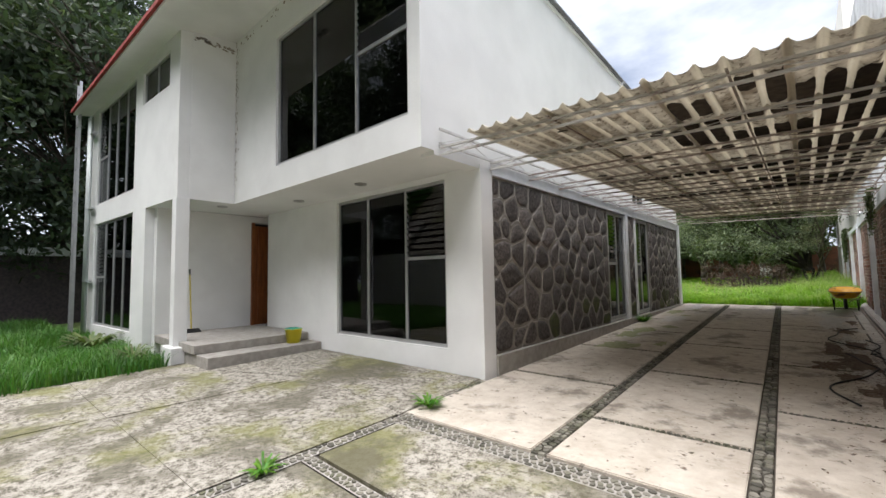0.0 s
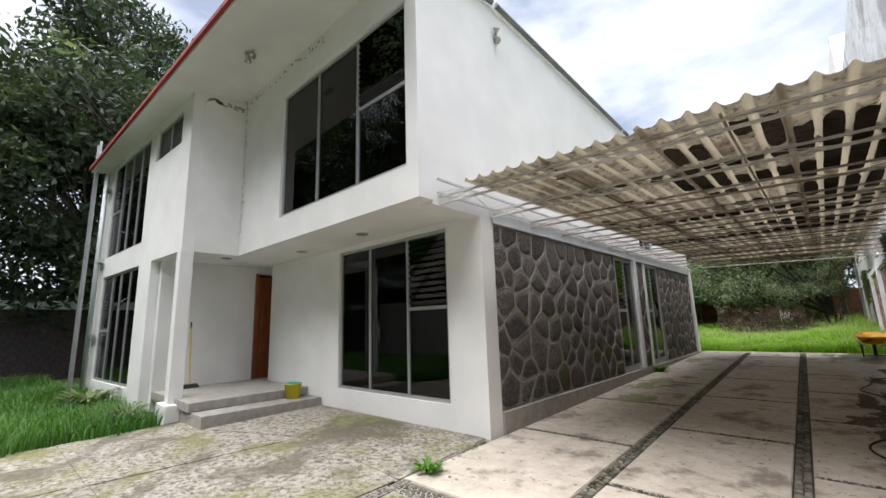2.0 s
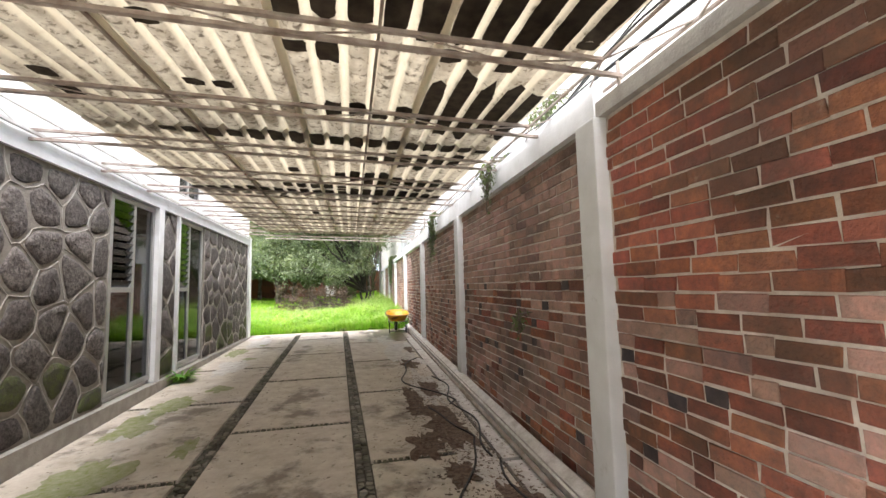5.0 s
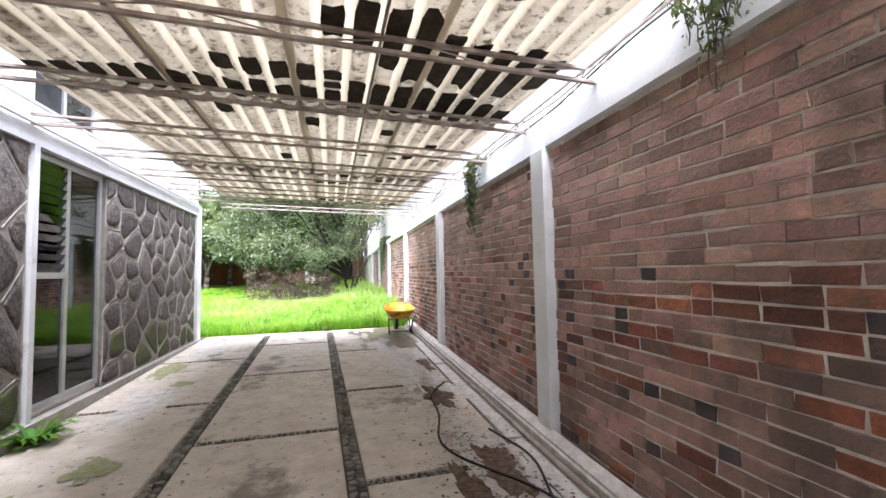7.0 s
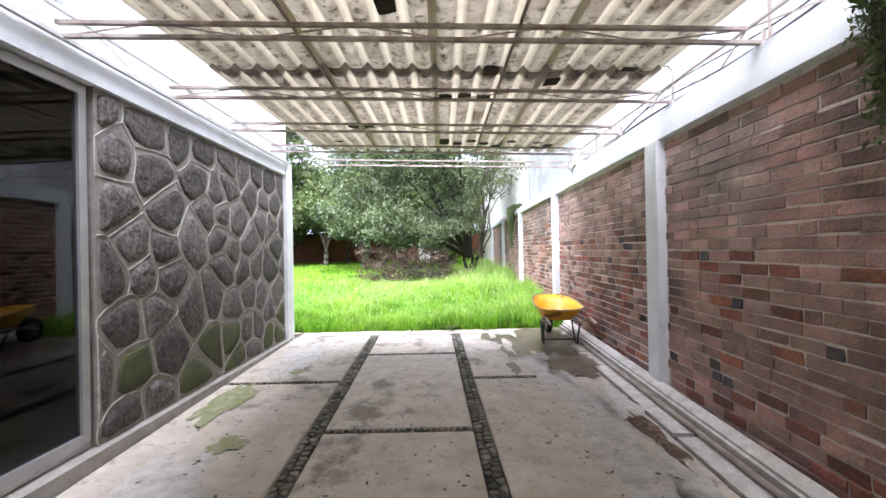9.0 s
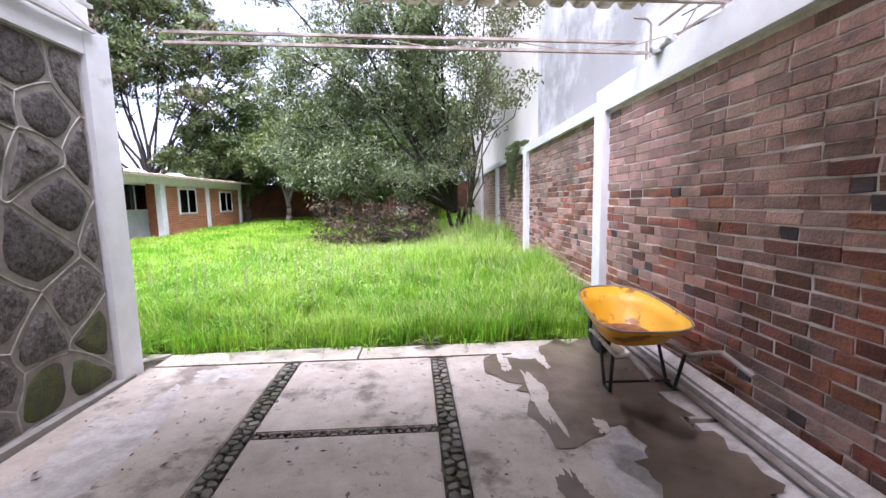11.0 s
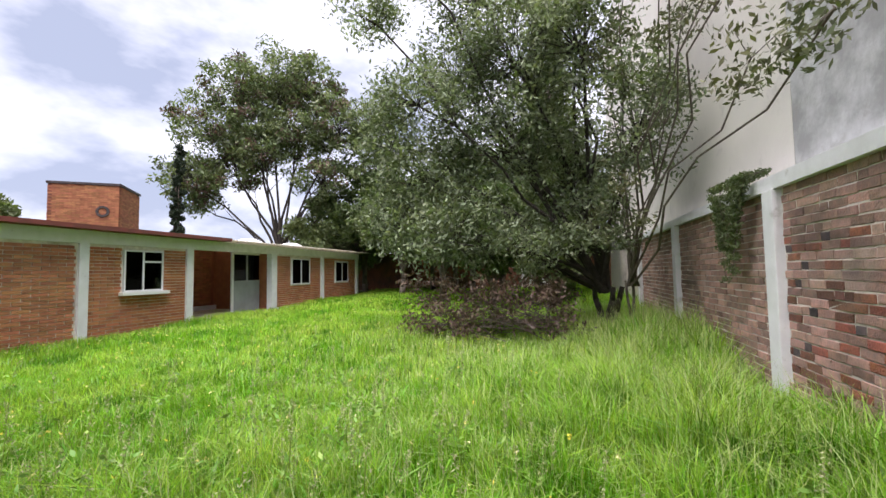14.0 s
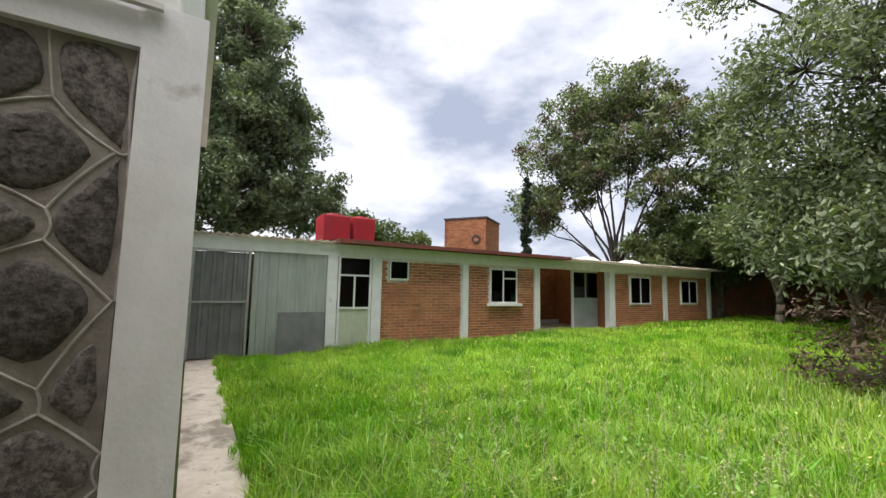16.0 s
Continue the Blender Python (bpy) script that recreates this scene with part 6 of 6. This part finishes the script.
rr = random.Random(17)
cladding = thing("stone_cladding", "dark volcanic stone cladding with raised grey mortar joints", "wall", (HX - 0.02, 0, 0), kind="structure")
for a, b in ((YL + 0.26, 9.24), (10.59, 11.12), (12.44, YE - 0.13)):
    part("mortar_bed", boxed(-0.05, 0.008, a, b, 0.40, 2.90), M["stone_mortar"], cladding, "grey mortar bed")
    joints, laid = bmesh.new(), set()
    for poly in cells(a, b, 0.40, 2.90, 0.40, 0.325, rr, 0.36, 0.08):
        p1 = inset(poly, rr.uniform(0.022, 0.038))
        if len(p1) < 3:
            continue
        p1 = rounded(p1, 0.20, rr, 0.008)
        cu, cv = sum(p[0] for p in p1) / len(p1), sum(p[1] for p in p1) / len(p1)
        bm = bmesh.new()
        t1, t2 = rr.uniform(0.008, 0.014), rr.uniform(0.018, 0.026)
        r0 = [bm.verts.new((-0.01, u - 0, v)) for u, v in p1]
        r1 = [bm.verts.new((t1, u, v)) for u, v in p1]
        r2 = [bm.verts.new((t2 + rr.uniform(-0.003, 0.003), cu + (u - cu) * 0.90, cv + (v - cv) * 0.90)) for u, v in p1]
        r3 = [bm.verts.new((t2 + rr.uniform(-0.008, 0.010), cu + (u - cu) * 0.55, cv + (v - cv) * 0.5)) for u, v in p1]
        n_ = len(p1)
        for A, B in ((r0, r1), (r1, r2), (r2, r3)):
            for i in range(n_):
                bm.faces.new((A[i], A[(i + 1) % n_], B[(i + 1) % n_], B[i]))
        bm.faces.new(r3)
        part("stone", bm, M["stone_mossy" if cv < 1.0 and rr.random() < (0.6 if a > 10 and cv < 0.85 else 0.2) else "stone"], cladding, smooth=True)
        # raised pointing bead along the middle of the joints
        for i in range(len(poly)):
            p, q = poly[i], poly[(i + 1) % len(poly)]
            key = tuple(sorted(((round(p[0], 2), round(p[1], 2)), (round(q[0], 2), round(q[1], 2)))))
            if key in laid or math.hypot(p[0] - q[0], p[1] - q[1]) < 0.03 or rr.random() < (0.08 if abs(q[0] - p[0]) > abs(q[1] - p[1]) else 0.4):
                continue
            laid.add(key)
            P_, Q_ = Vector((0.010, *p)), Vector((0.010, *q))
            side_ = Vector((0, -(q[1] - p[1]), q[0] - p[0])).normalized() * rr.uniform(-0.024, 0.024)
            tube(joints, [P_, P_.lerp(Q_, 0.3) + side_ * 0.8, P_.lerp(Q_, 0.5) + side_, P_.lerp(Q_, 0.7) + side_ * 0.8, Q_], 0.006, 5)
    part("pointing", joints, M["bead"], cladding, "raised mortar pointing")

# brick pieces on shared meshes
def brick_mesh(name, l, h, d, m, rr):
    bm = bmesh.new()
    v = box(bm, -d, 0.0, 0, l, 0, h)
    for q in v:
        if q.co.x > -0.001:
            q.co.x += rr.uniform(-0.005, 0.004)
        q.co.y += rr.uniform(-0.006, 0.004)
        q.co.z += rr.uniform(-0.005, 0.004)
    bmesh.ops.bevel(bm, geom=[e for e in bm.edges if all(w_.co.x > -0.01 for w_ in e.verts)], offset=0.004, segments=1, affect="EDGES")
    bmesh.ops.recalc_face_normals(bm, faces=bm.faces[:])
    me = bpy.data.meshes.new(name)
    bm.to_mesh(me)
    bm.free()
    me.materials.append(m)
    return me


CH, BL, JT = 0.083, 0.238, 0.013
full = [brick_mesh("brick", BL - 0.013, CH - JT, 0.05, M["brick"], rr) for _ in range(9)]
half = [brick_mesh("brick", BL / 2 - 0.007, CH - JT, 0.05, M["brick"], rr) for _ in range(2)]
old = [brick_mesh("brick", BL - 0.001, CH - 0.010, 0.05, M["brick_old"], rr) for _ in range(9)]
old_half = [brick_mesh("brick", BL / 2 - 0.005, CH - 0.010, 0.05, M["brick_old"], rr) for _ in range(2)]
burnt = [brick_mesh("brick", BL / 2 - 0.007, CH - JT, 0.05, M["brick_dark"], rr) for _ in range(2)]


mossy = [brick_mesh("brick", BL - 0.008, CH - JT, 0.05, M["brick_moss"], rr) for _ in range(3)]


def bay(y0, y1, z0, z1, label, joined, worn):
    """One bay of brickwork between two posts; its face looks to -x in the wall's frame."""
    t = thing("brick_bay", label, "", kind="structure")
    t.parent = bw
    acc, made = bmesh.new(), 0
    k, z = 0, z0
    while z + CH <= z1 + 0.02:
        y = y0 - (BL / 2 if k % 2 else 0.0) + rr.uniform(-0.02, 0.02)
        while y < y1 - 0.03:
            dark = rr.random() < (0.07 if worn < 0.5 else 0.09)
            fresh = rr.random() > worn + 0.15 * math.sin(k * 0.5 + y * 1.3)
            ms, l = (burnt, BL / 2) if dark else (half if fresh else old_half, BL / 2) if rr.random() < 0.07 else (full if fresh else old, BL)
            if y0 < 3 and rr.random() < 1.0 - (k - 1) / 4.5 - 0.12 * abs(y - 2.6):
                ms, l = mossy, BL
            a, b = max(y, y0), min(y + l, y1)
            if b - a > 0.04:
                me = rr.choice(ms)
                sc = (b - a) / l
                m_ = Matrix.Translation((0.022 + rr.uniform(-0.005, 0.004), b, z + rr.uniform(-0.003, 0.003))) @ pose(0, 0, 0, 0, 0, 180) @ Matrix.Diagonal((1, sc, 1, 1))
                if joined or made >= 295:
                    n0 = len(acc.verts)
                    acc.from_mesh(me)
                    acc.verts.ensure_lookup_table()
                    for v in acc.verts[n0:]:
                        v.co = m_ @ v.co
                else:
                    ob = new("brick", me)
                    ob.parent = t
                    ob.matrix_basis = m_
                    made += 1
            y += l
        z += CH
        k += 1
    part("bricks", acc, M["brick_old"] if worn > 0.4 else M["brick"], t, kind="stuff")


for i, y in enumerate(PY[:-1]):
    a, b = y + 0.09, PY[i + 1] - 0.135
    bay(a, b, ground_z(a) + 0.02 if i < 5 else 0.72, 2.70, "weathered red brick bay with pale joints", not 1 <= i <= 5, (0.28, 0.34, 0.75, 0.8, 0.6, 0.6, 0.55, 0.6)[i])

# annex brickwork
bmA = bmesh.new()
def courses(y0, y1, z0, z1, holes, x):
    n_ = 0
    z = z0
    while z < z1 - 0.05:
        y = y0 - (0.15 if n_ % 2 else 0)
        while y < y1:
            a, b = max(y, y0), min(y + 0.295, y1)
            for h in holes:
                if h[2] - 0.04 < z < h[3] and b > h[0] and a < h[1]:
                    if a < h[0]:
                        b = h[0]
                    elif b > h[1]:
                        a = h[1]
                    else:
                        b = a
            if b - a > 0.04:
                v = box(bmA, x - 0.05, x + rr.uniform(0, 0.006), a, b - 0.01, z, z + 0.066)
            y += 0.305
        z += 0.078
        n_ += 1


courses(20.14, 22.6, 0.52, 2.66, [(20.33, 20.92, 2.10, 2.70)], AX - 0.04)
courses(22.82, 25.4, 0.52, 2.66, [(23.60, 24.72, 1.44, 2.62)], AX - 0.04)
courses(29.4, 32.45, 0.68, 2.66, [(30.26, 31.68, 1.46, 2.6)], AX - 0.04)
courses(32.7, 35.8, 0.68, 2.66, [(33.70, 35.08, 1.47, 2.55)], AX - 0.04)
courses(25.4, 29.15, 0.78, 2.9, [], AX - 2.79)
part("bricks", bmA, M["brick_orange"], annex, "orange annex brickwork", kind="stuff")

# pebble strips in the joints
strips = thing("pebble_strips", "flat pebbles set in the joints of the paving", "paving", kind="structure")


def strip(pts_a, pts_b, wd, size, limit=10 ** 6):
    (xa, ya), (xb, yb) = pts_a, pts_b
    L = math.hypot(xb - xa, yb - ya)
    ux, uy = (xb - xa) / L, (yb - ya) / L
    bm = bmesh.new()
    for poly in cells(0, L, -wd / 2, wd / 2, size, size * 0.8, rr, 0.36):
        p = inset(poly, 0.006)
        if len(p) < 3:
            continue
        p = rounded(p, 0, rr, 0.001)
        cu, cv = sum(q[0] for q in p) / len(p), sum(q[1] for q in p) / len(p)
        h = rr.uniform(-0.006, 0.003)
        lo, hi = [], []
        for u, v in p:
            for s_, dz, out in ((1.0, -0.02, lo), (0.85, h, hi)):
                uu, vv = cu + (u - cu) * s_, cv + (v - cv) * s_
                X, Y = xa + ux * uu - uy * vv, ya + uy * uu + ux * vv
                out.append(bm.verts.new((X, Y, ground_z(Y) + dz)))
        n_ = len(p)
        for i in range(n_):
            bm.faces.new((lo[i], lo[(i + 1) % n_], hi[(i + 1) % n_], hi[i]))
        bm.faces.new(hi)
    part("pebbles", bm, M["pebble"], strips, kind="stuff")


bm = bmesh.new()
for a, b, w_ in (((-3.1, 2.84), (0.62, 2.84), 0.2), ((-3.1, -2.4), (-3.13, 2.8), 0.13), ((-3.1, 2.8), (-3.22, 4.4), 0.13), ((-3.05, 1.8), (-0.4, 1.68), 0.11)):
    if w_:
        L = math.hypot(b[0] - a[0], b[1] - a[1])
        ox, oy = -(b[1] - a[1]) / L * w_ / 2, (b[0] - a[0]) / L * w_ / 2
        f = bm.faces.new([bm.verts.new((x, y, ground_z(y) - 0.010)) for x, y in ((a[0] - ox, a[1] - oy), (b[0] - ox, b[1] - oy), (b[0] + ox, b[1] + oy), (a[0] + ox, a[1] + oy))])
        strip(a, b, w_ - 0.01, 0.06)
part("mortar_bed", bm, M["mortar"], strips, "pale mortar between pebbles")
strip((left_strip(2.95), 2.95), (left_strip(16.09), 16.09), 0.13, 0.065)
strip((right_strip(2.95), 2.95), (right_strip(16.09), 16.09), 0.13, 0.065)
for xl, xr, cuts in LANES:
    for y in cuts[1:-1]:
        strip((xl(y) + 0.01, y), (xr(y) - 0.01, y), 0.075, 0.05)
